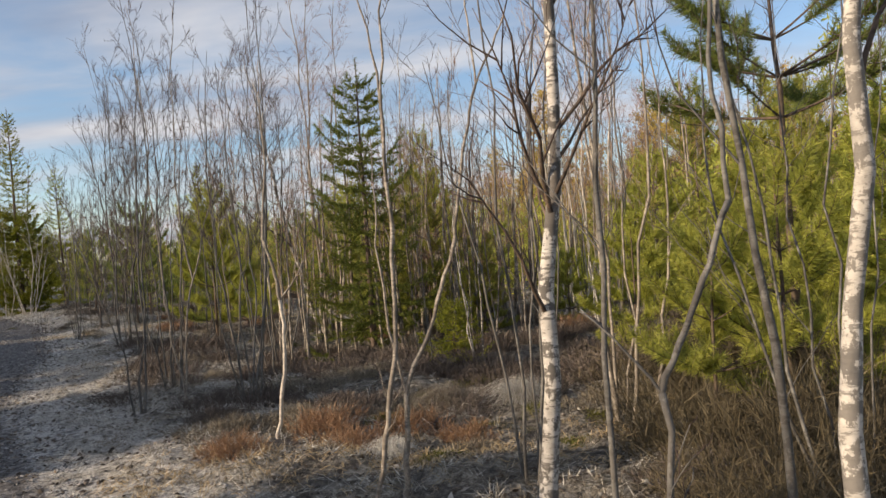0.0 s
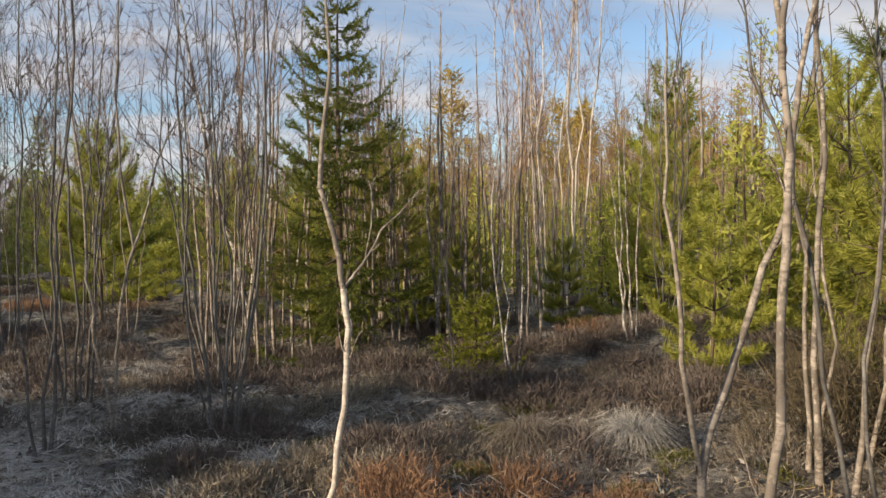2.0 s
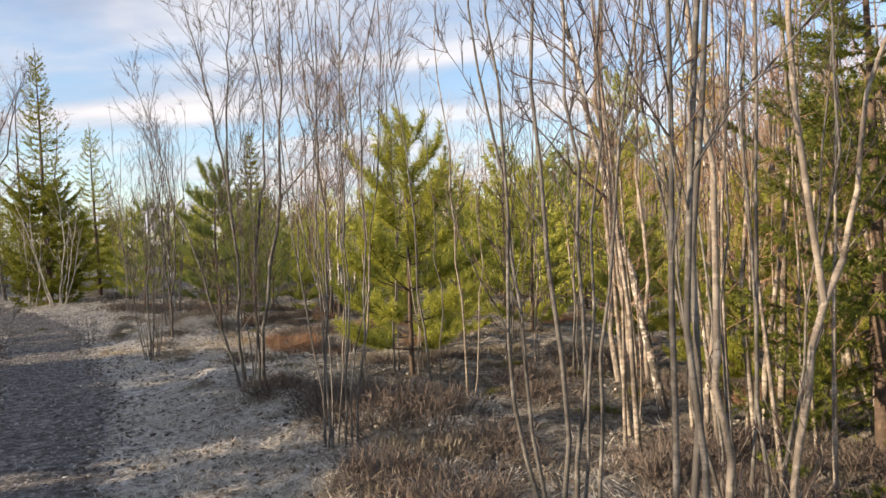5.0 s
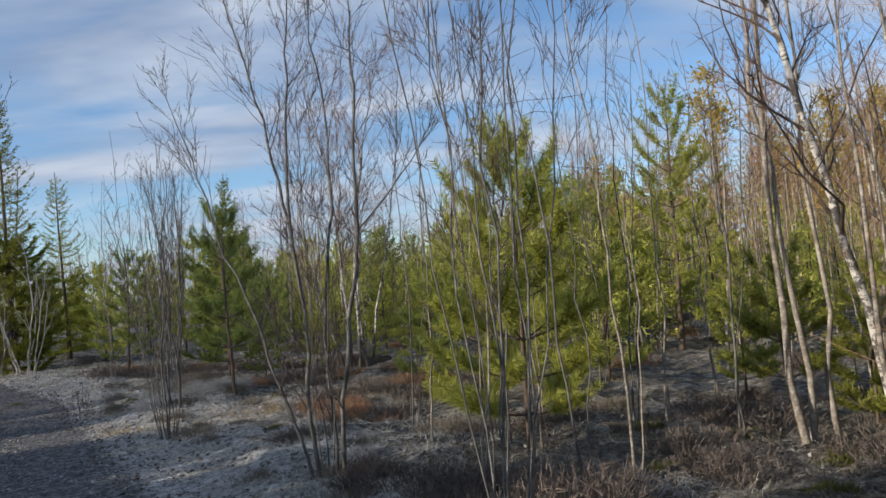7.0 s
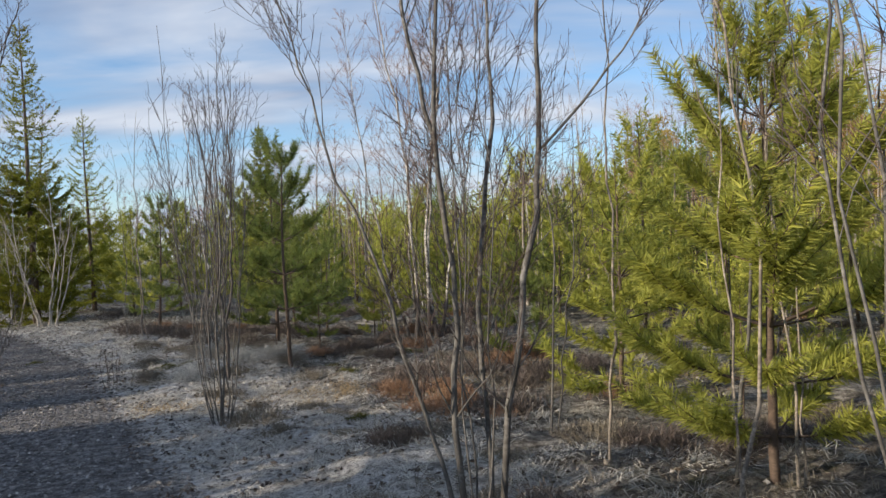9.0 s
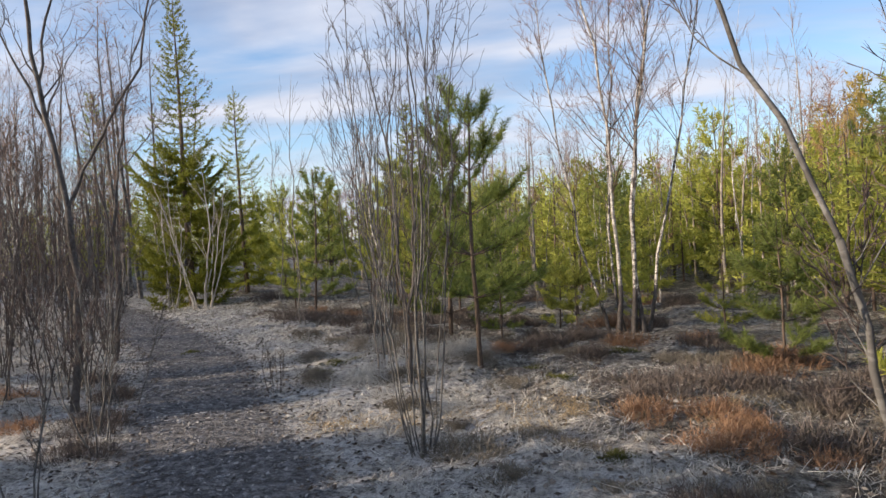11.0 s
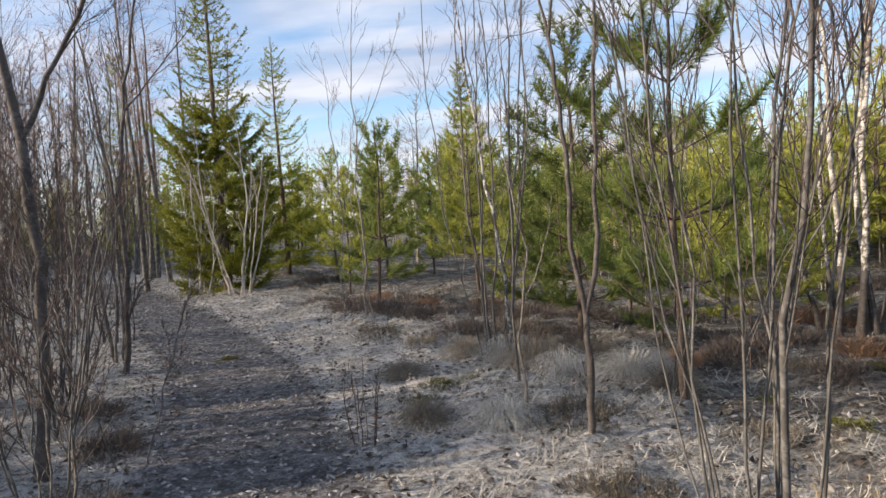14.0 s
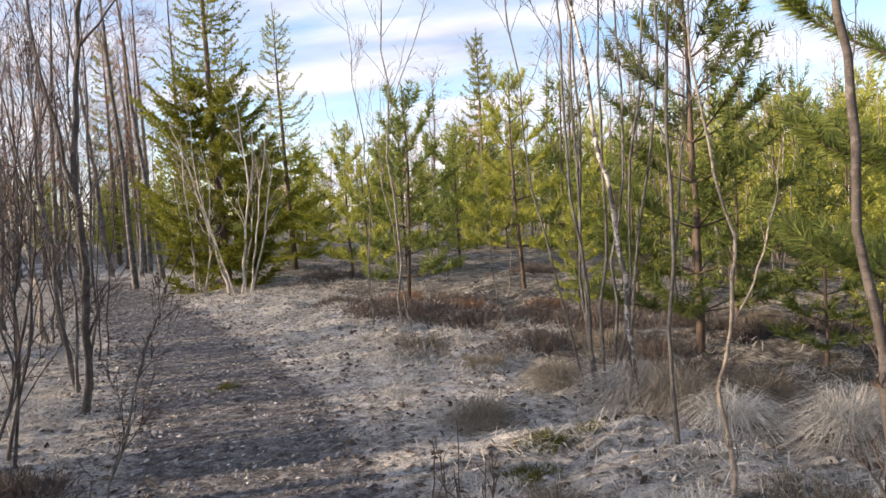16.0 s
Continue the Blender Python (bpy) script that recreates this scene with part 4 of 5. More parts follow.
scatter(pines, 30, (-16, 13, -1, 36), 0.7, 1.15, right_of(8.5, 26))
scatter(pines, 22, (-15, 27, 2, 44), 0.8, 1.3, right_of(4.5, 30))
scatter(pines, 14, (4, 12, 14, 24), 0.8, 1.3, right_of(7.5, 30))
scatter(saps, 46, (-14, 12, 8, 34), 0.8, 1.2, right_of(8.0, 24))
scatter(saps, 16, (-16, 24, -4, 40), 0.6, 0.9, right_of(3.5, 12))
scatter(saps, 15, (0, 4, 10, 13), 0.6, 1.0, right_of(5.2, 24))
scatter(saps, 30, (-40, 22, -16, 46), 0.9, 1.4, right_of(-14, -2.2))
for q, ob in enumerate(pines):
    ob.matrix_basis = pose(6.5 + 1.9 * q, 21 + (q % 2) * 2.5, 0)
for q, ob in enumerate(saps):
    ob.matrix_basis = pose(5.5 + 1.6 * q, 18 + (q % 3) * 2, 0)


# ---- far woods ----
def far_trunks(name, n, spots, hlo, hhi, seed, label, mat, twig, tw=60, width=0.02):
    rng = np.random.default_rng(seed)
    g, t = Geo(), Geo()
    for _ in range(n):
        px, py = spots(rng)
        h = rng.uniform(hlo, hhi)
        a = np.array([px, py, -0.1]); b2 = a + np.array([rng.normal() * 0.05 * h, rng.normal() * 0.05 * h, h])
        line = bent(rng, a, b2, rng.normal() * 0.015, 7, 0.04)
        g.tube(line, np.linspace(0.008 * h + (0.01 if width > 0.006 else -0.002), min(0.008, width), 7), 5)
        ss = rng.uniform(0.3, 1.0, tw)
        base = np.array([along(line, s)[0] for s in ss])
        w = rng.normal(size=(tw, 3)) * [1, 1, 0.25] + [0, 0, 1.3]
        t.slivers(base, w, h * rng.uniform(0.05, 0.20, tw) * (1.2 - 0.6 * ss), width, rng)
        ends = base + w / np.linalg.norm(w, axis=1)[:, None] * (h * 0.09)
        t.slivers(np.repeat(ends, 3, 0), np.repeat(w, 3, 0) + rng.normal(size=(3 * tw, 3)) * 1.0, h * 0.065, width * 0.7, rng)
    root = new(name); root.empty_display_size = 0.1
    tagged(root, label, "far trees", kind="stuff")
    tagged(part("trunk_stand", g, mat, root), kind="stuff"); tagged(part("twig_haze", t, twig, root), kind="stuff")


def far_pines(name, n, spots, hlo, hhi, seed, label, mat, per=760, width=0.07, nl=0.22):
    rng = np.random.default_rng(seed)
    g, t = Geo(), Geo()
    for _ in range(n):
        px, py = spots(rng)
        h = rng.uniform(hlo, hhi)
        line = bent(rng, (px, py, -0.1), (px + rng.normal() * 0.1, py, h), 0.01, 5, 0.02)
        g.tube(line, np.linspace(0.012 * h, 0.01, 5), 5)
        nbr = 64
        f = rng.random(nbr) ** 0.8
        az = rng.uniform(0, 6.28, nbr)
        ln = h * 0.29 * (0.12 + 0.88 * f) * rng.uniform(0.6, 1.15, nbr)
        o = np.stack([np.cos(az), np.sin(az), 0.5 - 0.45 * f], 1)
        root_p = np.stack([np.full(nbr, px), np.full(nbr, py), h * (1 - 0.85 * f)], 1)
        m = per // nbr
        s = rng.uniform(0.3, 1.0, (nbr, m, 1))
        base = root_p[:, None] + o[:, None] * ln[:, None, None] * s + rng.normal(size=(nbr, m, 3)) * (0.05 + 0.016 * h)
        w = o[:, None] * 0.7 + rng.normal(size=(nbr, m, 3)) * 0.6 + [0, 0, 0.35]
        t.slivers(base.reshape(-1, 3), w.reshape(-1, 3), nl * rng.uniform(0.6, 1.2, nbr * m), width, rng)
    root = new(name); root.empty_display_size = 0.1
    tagged(root, label, "far trees", kind="stuff")
    tagged(part("trunk_stand", g, BROWN, root), kind="stuff"); tagged(part("needle_cover", t, mat, root), kind="stuff")


def tall_stand(rng):
    while True:
        px, py = rng.uniform(1, 45), rng.uniform(22, 62)
        if px > 1 + 0.03 * py and py > 30 - 0.30 * px:
            return px, py


def low_belt(rng):
    while True:
        px, py = rng.uniform(-45, 12), rng.uniform(36, 70)
        if path_distance(np.array([px]), np.array([py]))[0] > 3:
            return px, py


def right_belt(rng):
    return rng.uniform(9, 40), rng.uniform(-4, 24)


def left_belt(rng):
    while True:
        px, py = rng.uniform(-60, -18), rng.uniform(31, 65)
        if -30 < path_distance(np.array([px]), np.array([py]))[0] < -4:
            return px, py


def thicket(rng):
    while True:
        px, py = rng.uniform(-14, 12), rng.uniform(9, 40)
        d = path_distance(np.array([px]), np.array([py]))[0]
        if 9 + 1.5 * math.sin(px) < d < 26:
            return px, py


near_pines = [pine("pine_tree", 3.2 + 1.4 * q, (7.4, 9.6, 6.2)[q], (2.4, 3.3, 1.8)[q], "sunlit young pine behind willow stems", 630 + q, crown=0.36, low=0.05, nl=0.095, width=0.011, dens=230,
                   group="pines behind the willows") for q in range(3)]
for q, (px, py, sz) in enumerate([(2.1, 8.4, 0.7), (3.9, 6.1, 0.8), (4.2, 10.6, 0.9), (6.2, 9.0, 1.1), (3.3, 11.7, 0.8), (5.4, 12.2, 1.0), (7.4, 11.5, 1.2), (-0.9, 13.1, 0.6), (8.6, 9.5, 1.1), (6.0, 5.2, 1.0), (-0.3, 12.2, 0.8),
                                  (-1.6, 14.6, 0.9), (0.6, 15.2, 1.0)]):
    copy_thing(near_pines[q % 3], pose(px, py, height_at(px, py), 0, 0, 67 * q) @ Matrix.Diagonal((sz, sz, sz, 1)))
far_pines("pine_thicket", 300, thicket, 1.1, 3.0, 610, "dense low thicket of young pines", PINE, 440, 0.038, 0.15)
far_trunks("birch_thicket", 310, thicket, 1.8, 4.5, 611, "dense thicket of thin birch stems", PALE, TWIG_FAR, 30, 0.009)
far_trunks("far_birches", 150, tall_stand, 5.5, 9.5, 600, "tall sunlit birches of the far wood", PALE, TWIG_FAR, 110, 0.024)
far_pines("far_pines", 120, tall_stand, 5, 8.2, 601, "tall sunlit pines of the far wood", PINE_SUNLIT, 2200, 0.07, 0.22)
far_trunks("far_birches", 120, low_belt, 3.5, 7, 602, "low birch thicket beyond the heath", PALE, TWIG_FAR, 80)
far_pines("far_pines", 150, low_belt, 2.5, 4.5, 603, "low pines beyond the heath", PINE)
far_trunks("far_birches", 60, right_belt, 5, 8, 604, "sunlit birches beside the heath", BIRCH, TWIG_FAR, 60)
far_pines("far_pines", 50, right_belt, 3, 7, 605, "sunlit pines beside the heath", PINE)


GLADES = [(-8.0, 18.1, 0.95), (-1.3, 5.6, 1.1), (-5.4, 11.6, 0.6), (-5.0, 9.3, 0.8)]     # sunny strips: a point on each, half its width in the wood


def open_to_sun(px, py):
    """Whether a place lies on a line from the sun to one of the sunny strips."""
    return any(abs((px - gx0) * SUN_AZ.y - (py - gy0) * SUN_AZ.x) < half for gx0, gy0, half in GLADES)


def left_thicket(rng):
    while True:
        px, py = rng.uniform(-36, -10), rng.uniform(14, 36)
        d = path_distance(np.array([px]), np.array([py]))[0]
        if -13 < d < -2.6 and (d < -4 or py > 20) and not open_to_sun(px, py):
            return px, py


far_trunks("left_thicket", 220, left_thicket, 2.2, 4.6, 614, "shaded thicket of bare brown saplings", GREY, TWIG_FAR, 70, 0.010)
def left_tall(rng):
    return rng.uniform(-27, -19), rng.uniform(29, 37)


far_trunks("far_birches", 26, left_tall, 5.5, 9, 617, "tall bare birches over the shaded thicket", GREY, TWIG_FAR, 90, 0.016)
far_pines("far_pines", 70, left_belt, 1.6, 3.8, 616, "dark undergrowth of pines beyond the bend", PINE_DARK, 700, 0.08, 0.26)
far_trunks("far_birches", 400, left_belt, 5, 9.5, 606, "bare birch wood beyond the path's bend", PALE, TWIG_FAR, 80, 0.034)


def beside_path(rng, near, far):
    while True:
        s = rng.uniform(-24, 14)
        d = rng.uniform(near, far)
        px, py = -4.2 - 0.5 * s - 0.86 * d, 7.5 + 0.86 * s - 0.5 * d
        if not open_to_sun(px, py):
            return px, py


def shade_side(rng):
    """Unseen wood added on the sunward side to cast the long shadows."""
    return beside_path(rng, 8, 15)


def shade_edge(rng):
    """The near edge of that unseen, added wood."""
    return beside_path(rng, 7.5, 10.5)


# Out-of-view trees, placed to block the low sun over the path.
far_pines("woods_behind", 175, shade_side, 2.9, 4.3, 607, "unseen dark conifers that shade the path", PINE_DARK, 460, 0.15, 0.36)
far_pines("woods_behind", 60, shade_edge, 2.3, 3.2, 609, "unseen dense young conifers that shade the path", PINE_DARK, 460, 0.20, 0.34)
far_trunks("woods_behind", 40, shade_side, 4.0, 5.5, 608, "unseen bare birches that shade the path", GREY, TWIG, 50, 0.02)



def start_brush(rng):
    while True:
        px, py = rng.uniform(-5.5, 1.5), rng.uniform(8.5, 15)
        if 4.0 < path_distance(np.array([px]), np.array([py]))[0] < 8 and not (-5 < px < -1 and py > 11.6) and not (px > -1.8 and py < 10.5):
            return px, py


far_trunks("sapling_brush", 110, start_brush, 1.2, 4.2, 620, "close brush of thin pale saplings", PALE, TWIG_FAR, 30, 0.005)
for q, (px, py, sz) in enumerate([(-1.2, 13.9, 0.6), (0.6, 11.4, 0.4), (-3.7, 15.6, 0.6), (1.9, 11.6, 0.5)]):
    copy_thing(near_pines[q % 3], pose(px, py, height_at(px, py), 0, 0, 101 * q) @ Matrix.Diagonal((sz, sz, sz, 1)))

# ---- heather, bracken and grass ----
def heather(name, seed, r, h, mat, label, n=420, group="heather clumps"):
    rng = np.random.default_rng(seed)
    g = Geo()
    az, rr = rng.uniform(0, 6.28, n), r * np.sqrt(rng.random(n))
    rr = rr * (0.75 + 0.3 * np.sin(az * 2 + seed) + 0.2 * np.sin(az * 5 + 2 * seed)) * rng.uniform(0.9, 1.25, n)
    lump = 0.7 + 0.3 * np.sin(az * 3 + seed) * rr / r
    base = np.stack([rr * np.cos(az), rr * np.sin(az), np.full(n, -0.03)], 1)
    w = np.stack([np.cos(az) * rr / r * 0.7, np.sin(az) * rr / r * 0.7, np.ones(n)], 1) + rng.normal(size=(n, 3)) * 0.35
    ln = h * rng.uniform(0.5, 1.1, n) * np.clip(1.05 - 0.55 * (rr / r) ** 2, 0.25, 1.1) * lump
    g.slivers(base, w, ln, 0.0065, rng)
    wn2 = w / np.linalg.norm(w, axis=1)[:, None]
    for _ in range(4):
        s = rng.uniform(0.3, 0.95, n)
        g.slivers(base + wn2 * (ln * s)[:, None], wn2 + rng.normal(size=(n, 3)) * 0.6, ln * 0.42, 0.006, rng)
    root = thing(name, 40, -20, label, "heather", group)
    tagged(part("sprig_mass", g, mat, root, smooth=False), kind="stuff")
    return root


heaths = [heather("heather_clump", 700 + q, (0.45, 0.6, 0.5, 0.38)[q], (0.24, 0.30, 0.22, 0.27)[q], HEATH, "dark brown leafless heather clump", 700) for q in range(4)]
brambles = [heather("bramble_bush", 740 + q, 0.65, 0.95, OLIVE, "olive-brown tangle of dead stalks and twigs", 620, "bramble bushes") for q in range(2)]
brackens = [heather("bracken_clump", 720 + q, 0.36, 0.27, RUST, "rust-brown dead bracken clump", 420, "bracken clumps") for q in range(2)]


def put(protos, x, y, s=1.0):
    q = protos[fill.integers(len(protos))]
    copy_thing(q, pose(x, y, height_at(x, y), 0, 0, fill.uniform(0, 360)) @ Matrix.Diagonal((s, s, s, 1)))


for x, y, s in [(-4.3, 10.6, 1.0), (-3.9, 10.0, 1.1), (-3.5, 9.4, 1.0), (-6.5, 15.3, 0.9), (-5.6, 13.4, 0.9), (-5.1, 13.0, 1.1), (-4.6, 12.6, 1.1), (-1.5, 9.2, 1.2), (-0.6, 9.6, 1.3), (0.4, 10.0, 1.3), (1.5, 10.0, 1.3), (2.6, 10.6, 1.3),
                (-2.6, 9.8, 1.1), (-2.0, 11.0, 1.2), (-4.6, 15.0, 1.0), (-3.9, 14.8, 1.1), (-3.1, 13.4, 1.2), (-2.4, 14.2, 1.2), (-6.5, 17.9, 0.9), (-6.0, 18.3, 1.0), (-7.5, 21.2, 1.0), (-6.9, 20.5, 0.8), (-11.0, 24.1, 1.1),
                (-11.7, 24.6, 1.2), (-12.3, 25.0, 1.1), (-10.4, 24.4, 1.0), (-13.4, 26.4, 1.0), (-11.9, 18.6, 0.8), (-12.6, 19.3, 0.9), (-11.3, 17.4, 0.8), (-10.9, 16.6, 0.8), (-5.2, 17.6, 1.0), (-4.4, 18.6, 1.1), (-9.0, 21.6, 0.8),
                (-2.2, 6.9, 0.8), (-1.9, 7.6, 0.9), (-1.1, 7.2, 0.9), (0.1, 6.9, 0.9), (0.9, 7.4, 1.1), (-3.9, 8.6, 0.7), (2.0, 4.6, 1.0), (1.4, 4.2, 0.9)]:
    put(heaths, x, y, s)
for x, y, s in [(-1.1, 6.2, 1.0), (-0.8, 5.7, 0.9), (-1.7, 5.6, 0.9), (-0.4, 6.3, 0.9), (0.1, 5.9, 0.8), (-6.6, 17.45, 0.9), (-6.1, 17.3, 0.8), (-6.2, 16.6, 0.9), (-5.6, 16.4, 0.8), (-6.0, 16.9, 0.8), (-4.4, 17.0, 1.0),
                (-11.3, 25.3, 1.0), (-10.3, 25.2, 0.9), (-12.4, 26.6, 0.9), (-11.9, 17.3, 0.8), (-13.0, 18.4, 0.8), (-5.4, 19.0, 1.0), (-8.0, 20.9, 0.7)]:
    put(brackens, x, y, s)
for x, y, s in [(1.9, 3.9, 1.0), (2.4, 4.8, 1.1), (1.5, 5.0, 0.8), (2.9, 6.2, 1.2), (2.1, 6.6, 1.1), (3.4, 7.6, 1.2), (1.3, 3.2, 0.7), (2.6, 3.4, 1.0), (3.6, 5.4, 1.2), (1.7, 2.6, 0.8), (4.4, 8.4, 1.2)]:
    put(brambles, x, y, s)
for x, y, s in [(-8.1, 21.9, 0.5), (-7.3, 23.2, 0.55), (-8.3, 24.2, 0.6), (-6.1, 23.6, 0.5), (-9.9, 24.9, 0.4), (-7.0, 24.8, 0.7), (-5.2, 21.4, 0.5), (-9.2, 25.6, 0.6), (-3.4, 19.4, 0.6), (-5.9, 25.2, 0.8), (-1.6, 15.6, 0.5)]:
    put(pines, x, y, s)
for x, y, s in [(-8.4, 22.8, 0.9), (-7.9, 23.0, 1.0), (-7.6, 22.1, 0.8), (-8.9, 23.4, 1.0), (-9.7, 23.6, 0.9), (-10.2, 22.9, 0.8), (-7.0, 21.6, 0.9), (-6.0, 22.6, 1.0), (-9.3, 22.3, 0.7), (-5.6, 18.3, 1.0), (-5.0, 18.0, 1.0)]:
    put(heaths, x, y, s)
made = 0
while made < 38:                                # the brown band under the bushes near the start
    x, y = fill.uniform(-6, 4), fill.uniform(6.5, 14.5)
    d = path_distance(np.array([x]), np.array([y]))[0]
    if 2.3 < d < 9:
        put(heaths, x, y, fill.uniform(0.7, 1.35)); made += 1
made = 0
while made < 80:
    x, y = fill.uniform(-16, 8), fill.uniform(8, 30)
    d = path_distance(np.array([x]), np.array([y]))[0]
    if 3.4 < d < 16:
        put(heaths if fill.random() < 0.8 else brackens, x, y, fill.uniform(0.7, 1.3)); made += 1
for q, ob in enumerate(heaths + brackens + brambles):
    ob.matrix_basis = pose(0.6 + 1.1 * q, 8.6 + 0.4 * (q % 3), height_at(0.6 + 1.1 * q, 8.6 + 0.4 * (q % 3)))


def verge_points(rng, n, lo, hi):
    """Random places along the path, lo to hi metres to its right."""
    seg = rng.choice(np.arange(2, len(PATH) - 3), n, p=SEG_P)
    a, b2 = PA[seg], PB[seg]
    d = b2 - a
    nrm = np.stack([d[:, 1], -d[:, 0]], 1) / np.hypot(d[:, 0], d[:, 1])[:, None]
    p = a + d * rng.random(n)[:, None] + nrm * rng.uniform(lo, hi, n)[:, None]
    return p[:, 0], p[:, 1]


SEG_L = np.hypot(*(PB - PA)[2:-2].T)
SEG_P = SEG_L / SEG_L.sum()


def grass(name, n, span, seed, label, mat, lo, hi, per, keep, width=0.005, rise=0.35, droop=0.4):
    rng = np.random.default_rng(seed)
    g = Geo()
    px, py = verge_points(rng, n, *span)
    d = path_distance(px, py)
    ok = keep(px, py, d, rng)
    px, py = px[ok], py[ok]
    m = len(px)
    base = np.repeat(np.stack([px, py, heights(px, py) - 0.004], 1), per, 0) + rng.normal(size=(m * per, 3)) * [0.028, 0.028, 0.004]
    lean = np.repeat(rng.normal(size=(m, 3)) * [0.7, 0.7, 0], per, 0)
    w = lean + rng.normal(size=(m * per, 3)) * [0.6, 0.6, 0.15] + [0, 0, rise]
    w[:, 2] = np.abs(w[:, 2]) + 0.08
    size = np.repeat(rng.uniform(lo, hi, m), per) * rng.uniform(0.6, 1.2, m * per)
    if droop:
        g.blades(base, w, size, width, rng, droop)
    else:
        g.slivers(base, w, size, width, rng)
    ob = new(name, g.mesh(name, mat, False))
    return tagged(ob, label, "grass", kind="stuff")


patchy = lambda x, y: 0.5 + 0.5 * np.sin(x * 1.7 + 0.6 * y + 1) * np.sin(y * 1.3 - 0.8 * x)
grass("verge_grass", 18000, (-2.6, 4.8), 800, "short flattened dry grass of the verge", STRAW, 0.05, 0.14, 9, lambda x, y, d, r: (np.abs(d) > 0.65 + 0.5 * r.random(len(x)) ** 2) & (r.random(len(x)) < (0.4 + 0.6 * patchy(x, y)) * np.clip(1.25 - (np.abs(d) - 1.9) / 2.0, 0.12, 1)), 0.006, 0.3, 0)
clumped = lambda x, y: np.clip(np.sin(5.3 * x + 1.1 * y) * np.sin(4.7 * y - 1.3 * x) + 0.5 * np.sin(11.0 * x - 3 * y) * np.sin(9.0 * y + 2 * x), 0, 1)
grass("verge_tufts", 64000, (-2.4, 4.2), 806, "pale bleached tufts of bent grass along the verge", STRAW, 0.09, 0.22, 8, lambda x, y, d, r: (np.abs(d) > 0.8 + 0.4 * r.random(len(x))) & (y > 6) & (r.random(len(x)) < clumped(x, y) * np.clip(1.3 - (np.abs(d) - 1.9) / 2.2, 0.1, 1)), 0.0055, 0.35, 0.6)
grass("heath_grass", 17000, (1.6, 11), 801, "long dry grass between the heather", DULL, 0.05, 0.16, 5, lambda x, y, d, r: r.random(len(x)) < 0.15 + patchy(x, y) ** 1.5, 0.006, 0.5, 0.5)
grass("heath_turf", 20000, (1.2, 7.5), 805, "tangled grey turf under the first trees", DULL, 0.05, 0.17, 7, lambda x, y, d, r: (y < 14) & (r.random(len(x)) < 0.35 + 0.65 * patchy(1.6 * x, 1.6 * y)), 0.0055, 0.4, 0.55)
grass("path_straw", 8000, (-1.0, 1.0), 803, "scattered straw trodden into the path", STRAW, 0.03, 0.08, 2, lambda x, y, d, r: r.random(len(x)) < 0.25 + np.abs(d) * 0.8, 0.005, 0.1, 0)
# Bands along the sunny strips; their sunlight is put into the blade colour.
grass("tan_grass", 24000, (0.75, 7), 802, "flattened grass tinted tan as the sunny strip", TAN_SUNLIT, 0.08, 0.2, 7, lambda x, y, d, r: (np.abs(y - 17.65 - 0.09 * (x + 8) * (x < -8) - 0.12 * np.sin(2.2 * x)) < 0.42 * r.random(len(x)) + 0.05) & (r.random(len(x)) < 0.35 + patchy(2.1 * x, y)), 0.006, 0.4, 0.6)
grass("tan_grass", 9000, (0.9, 4.5), 804, "flattened grass below the saplings, tinted tan as sunlit", TAN_SUNLIT, 0.08, 0.2, 6, lambda x, y, d, r: (np.abs(y - 5.4 - 0.1 * x) < 0.9 * r.random(len(x))), 0.006, 0.45, 0.6)


def tussock(name, x, y, r, h, seed, n=1000):
    rng = np.random.default_rng(seed)
    g = Geo()
    az, rr = rng.uniform(0, 6.28, n), r * np.sqrt(rng.random(n)) * 0.55
    base = np.stack([rr * np.cos(az), rr * np.sin(az), np.full(n, -0.02) + 0.62 * h * (1 - (rr / r) ** 2)], 1)
    w = np.stack([np.cos(az) * (0.3 + rr / r), np.sin(az) * (0.3 + rr / r), np.full(n, 0.30)], 1) + rng.normal(size=(n, 3)) * 0.48
    g.blades(base, w, h * rng.uniform(0.4, 1.2, n), 0.0028, rng, 0.8)
    root = thing(name, x, y, "drooping tussock of pale dead grass", "grass tussock", "grass tussocks")
    tagged(part("blade_mass", g, (STRAW, DULL)[seed % 2], root, smooth=False), kind="stuff")


TUSS = [(-9.5, 20.95, 0.24, 0.27), (-9.25, 20.75, 0.28, 0.32), (-9.0, 20.45, 0.22, 0.25), (-8.75, 20.8, 0.22, 0.24), (-8.5, 20.1, 0.24, 0.25), (-8.2, 19.9, 0.22, 0.22), (-8.35, 20.6, 0.22, 0.22), (-9.9, 19.2, 0.18, 0.18), (-9.35, 19.1, 0.2, 0.2), (-10.4, 20.6, 0.2, 0.18),
        (-0.5, 5.5, 0.2, 0.14), (-0.1, 7.1, 0.26, 0.22), (0.6, 6.9, 0.26, 0.22), (-10.0, 21.6, 0.22, 0.2)]
hummocks = [heather("grass_hummock", 780 + q, (0.34, 0.28, 0.42)[q], (0.15, 0.12, 0.18)[q], DULL, "low grey hummock of dead matted grass", 600, "grass hummocks") for q in range(3)]
hum = np.random.default_rng(812)
made = 0
while made < 44:
    tx, ty = hum.uniform(-4.8, 2.6), hum.uniform(5.4, 11.5)
    if path_distance(np.array([tx]), np.array([ty]))[0] > 1.9:
        put(hummocks, tx, ty, hum.uniform(0.7, 1.4)); made += 1
made = 0
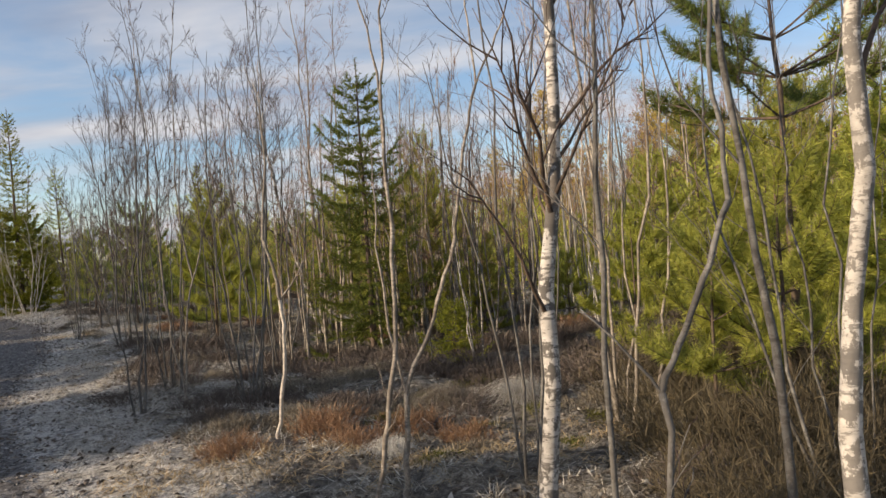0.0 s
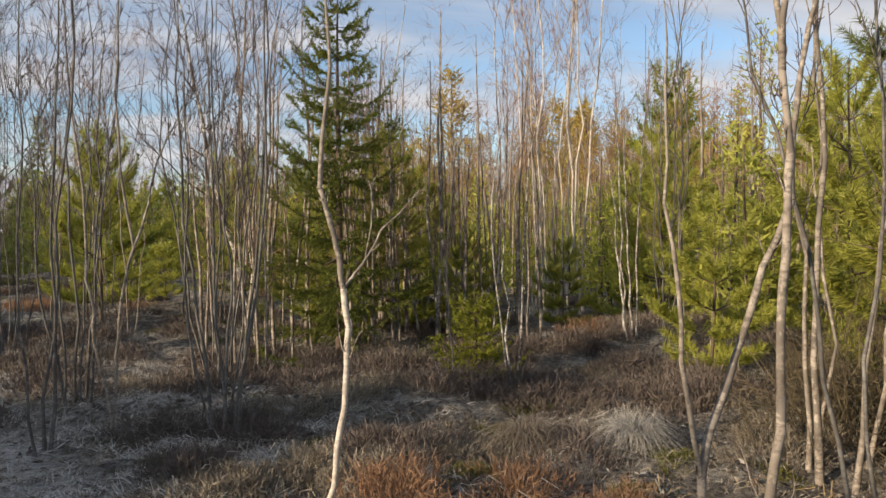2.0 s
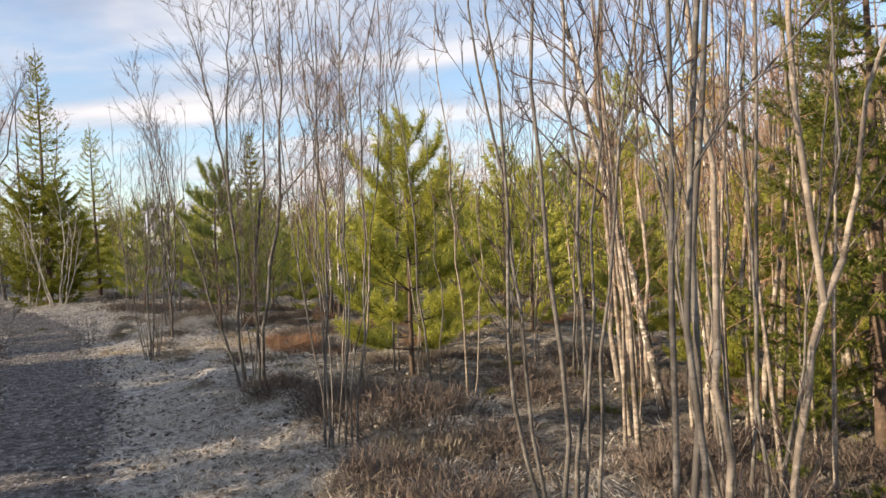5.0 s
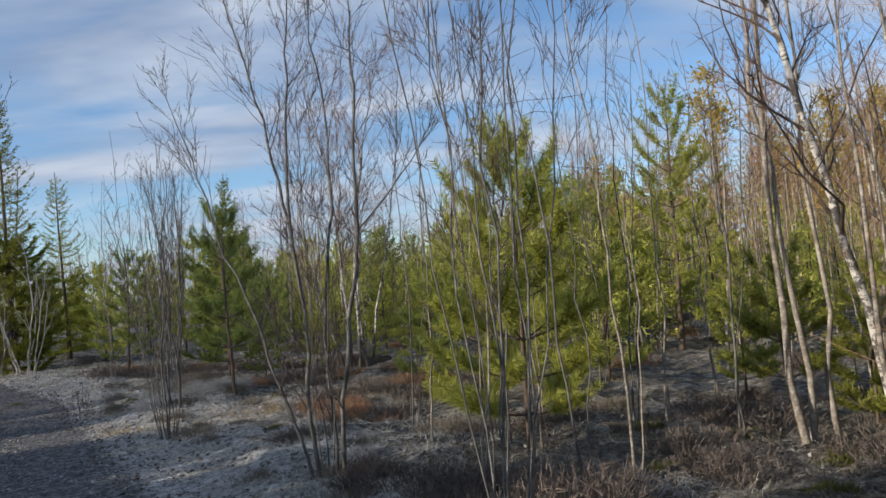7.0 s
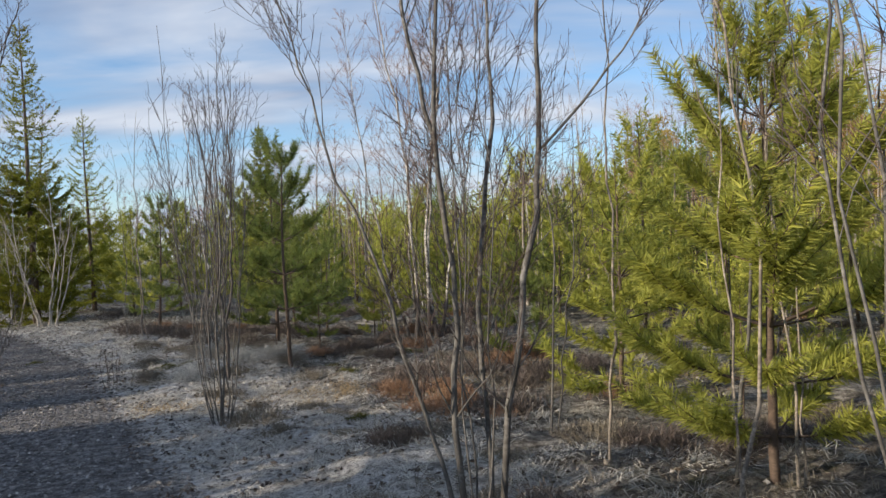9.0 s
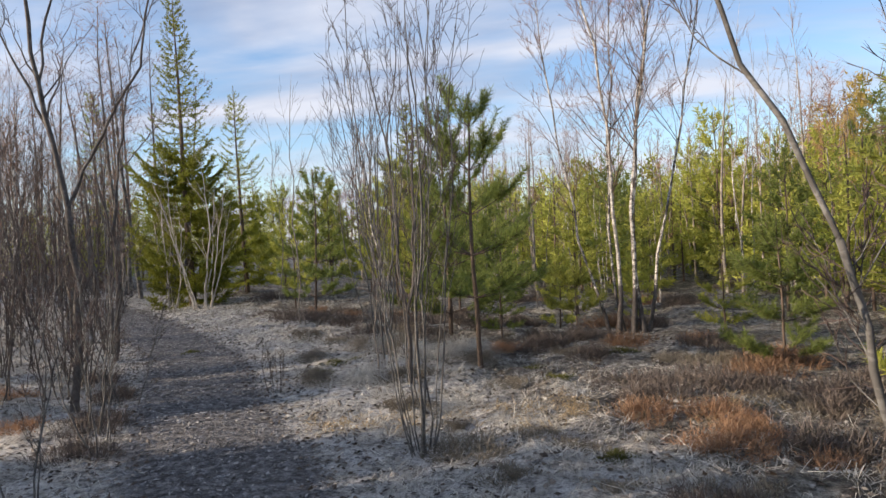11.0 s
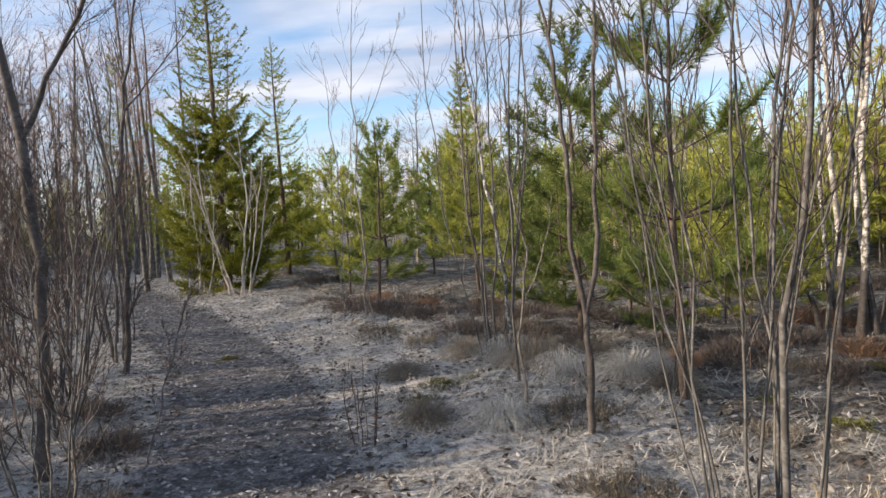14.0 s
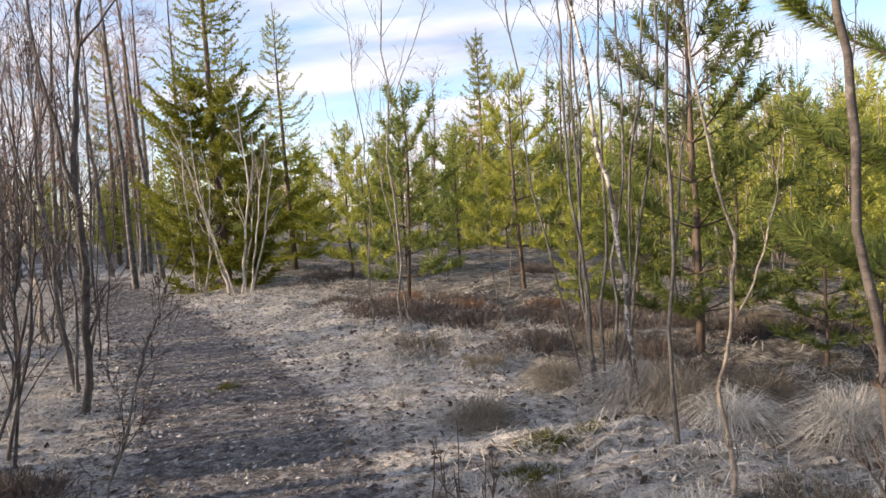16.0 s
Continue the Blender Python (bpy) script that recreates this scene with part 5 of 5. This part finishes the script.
while made < 40:
    tx, ty = hum.uniform(-13, -3), hum.uniform(13, 25)
    if 1.5 < path_distance(np.array([tx]), np.array([ty]))[0] < 5.5:
        put(hummocks, tx, ty, hum.uniform(0.5, 1.1)); made += 1
for q, ob in enumerate(hummocks):
    ob.matrix_basis = pose(-1.9 + 1.3 * q, 6.6 + 0.5 * q, height_at(-1.9 + 1.3 * q, 6.6 + 0.5 * q))
for q, (tx, ty, tr, th) in enumerate(TUSS):
    tussock("grass_tussock", tx, ty, tr, th, 820 + q)

mosses = [heather("moss_cushion", 760 + q, 0.2, 0.085, MOSS, "low yellow-green cushion of moss", 420, "moss cushions") for q in range(2)]
for x, y, s in [(0.25, 6.1, 1.0), (0.75, 6.6, 1.2), (-0.2, 7.4, 1.0), (-1.9, 8.6, 0.9), (-3.0, 12.6, 1.2), (-2.6, 12.2, 1.0), (-3.4, 13.0, 1.0), (-9.98, 20.15, 0.9), (-9.7, 20.3, 0.8), (-10.05, 19.75, 0.8), (-7.3, 18.9, 1.0), (-8.6, 21.2, 0.9),
                (-12.6, 21.6, 0.9), (-6.9, 16.4, 0.8), (1.2, 6.2, 1.1), (-0.6, 6.5, 1.2), (-1.5, 7.4, 1.1), (0.3, 7.9, 1.3), (-2.4, 7.2, 0.9), (0.9, 5.6, 1.2), (-0.1, 5.2, 1.0), (-2.6, 13.6, 1.6), (-3.2, 14.0, 1.3), (-2.1, 13.0, 1.4)]:
    put(mosses, x, y, s)
for q, ob in enumerate(mosses):
    ob.matrix_basis = pose(-7.6 + q, 19.6 + q, height_at(-7.6 + q, 19.6 + q))

# twigs of a cut bush beside the path
bare_tree("shoots", -10.16, 18.75, clump(np.random.default_rng(850), 7, 0.55, 0.1, 0.006, 0.09), "thin dark shoots of a cut bush", category="shoots", mat=BROWN, seed=850, count=2, start=0.4, length=0.3, sub=0, fine=0, k=5, stem_name="shoot")
bare_tree("shoots", -9.4, 20.9, clump(np.random.default_rng(851), 6, 0.5, 0.12, 0.006, 0.12), "thin dark shoots in a tussock", category="shoots", mat=BROWN, seed=851, count=2, start=0.4, length=0.3, sub=0, fine=0, k=5, stem_name="shoot")


def litter(name, n, seed, label, mat, lo, hi, keep, lift, cat):
    rng = np.random.default_rng(seed)
    px, py = verge_points(rng, n, -3.5 if "leaves" in name else -1.1, 6 if "leaves" in name else 1.1)
    ok = keep(px, py, path_distance(px, py))
    px, py = px[ok], py[ok]
    m = len(px)
    c = np.stack([px, py, heights(px, py) + lift], 1)
    a = rng.normal(size=(m, 3)) * [1, 1, 0.35]; a /= np.linalg.norm(a, axis=1)[:, None]
    b2 = np.cross(a, rng.normal(size=(m, 3)) * 0.35 + [0, 0, 1.0]); b2 /= np.linalg.norm(b2, axis=1)[:, None]
    s = rng.uniform(lo, hi, m)[:, None]
    v = np.stack([c - a * s, c - b2 * s * 0.6, c + a * s, c + b2 * s * 0.6, c + np.array([0, 0, 0.35]) * s], 1).reshape(-1, 3)
    o = np.arange(m)[:, None] * 5
    f = np.concatenate([np.concatenate([o + p, o + (p + 1) % 4, o + 4], 1) for p in range(4)])
    g = Geo(); g.add(v, f)
    return tagged(new(name, g.mesh(name, mat, False)), label, cat, kind="stuff")


litter("fallen_leaves", 44000, 900, "small curled brown and grey fallen leaves", LEAF, 0.012, 0.036, lambda x, y, d: (np.abs(d) > 0.45) & ((np.abs(d) < 3.6) | (np.sin(7 * x) > 0)), 0.008, "leaves")
litter("pebbles", 30000, 901, "stones and clods on the gravel path", STONE, 0.008, 0.032, lambda x, y, d: np.abs(d) < 0.5 + 0.6 * np.abs(np.sin(9 * x + 5 * y)), 0.0, "stones")
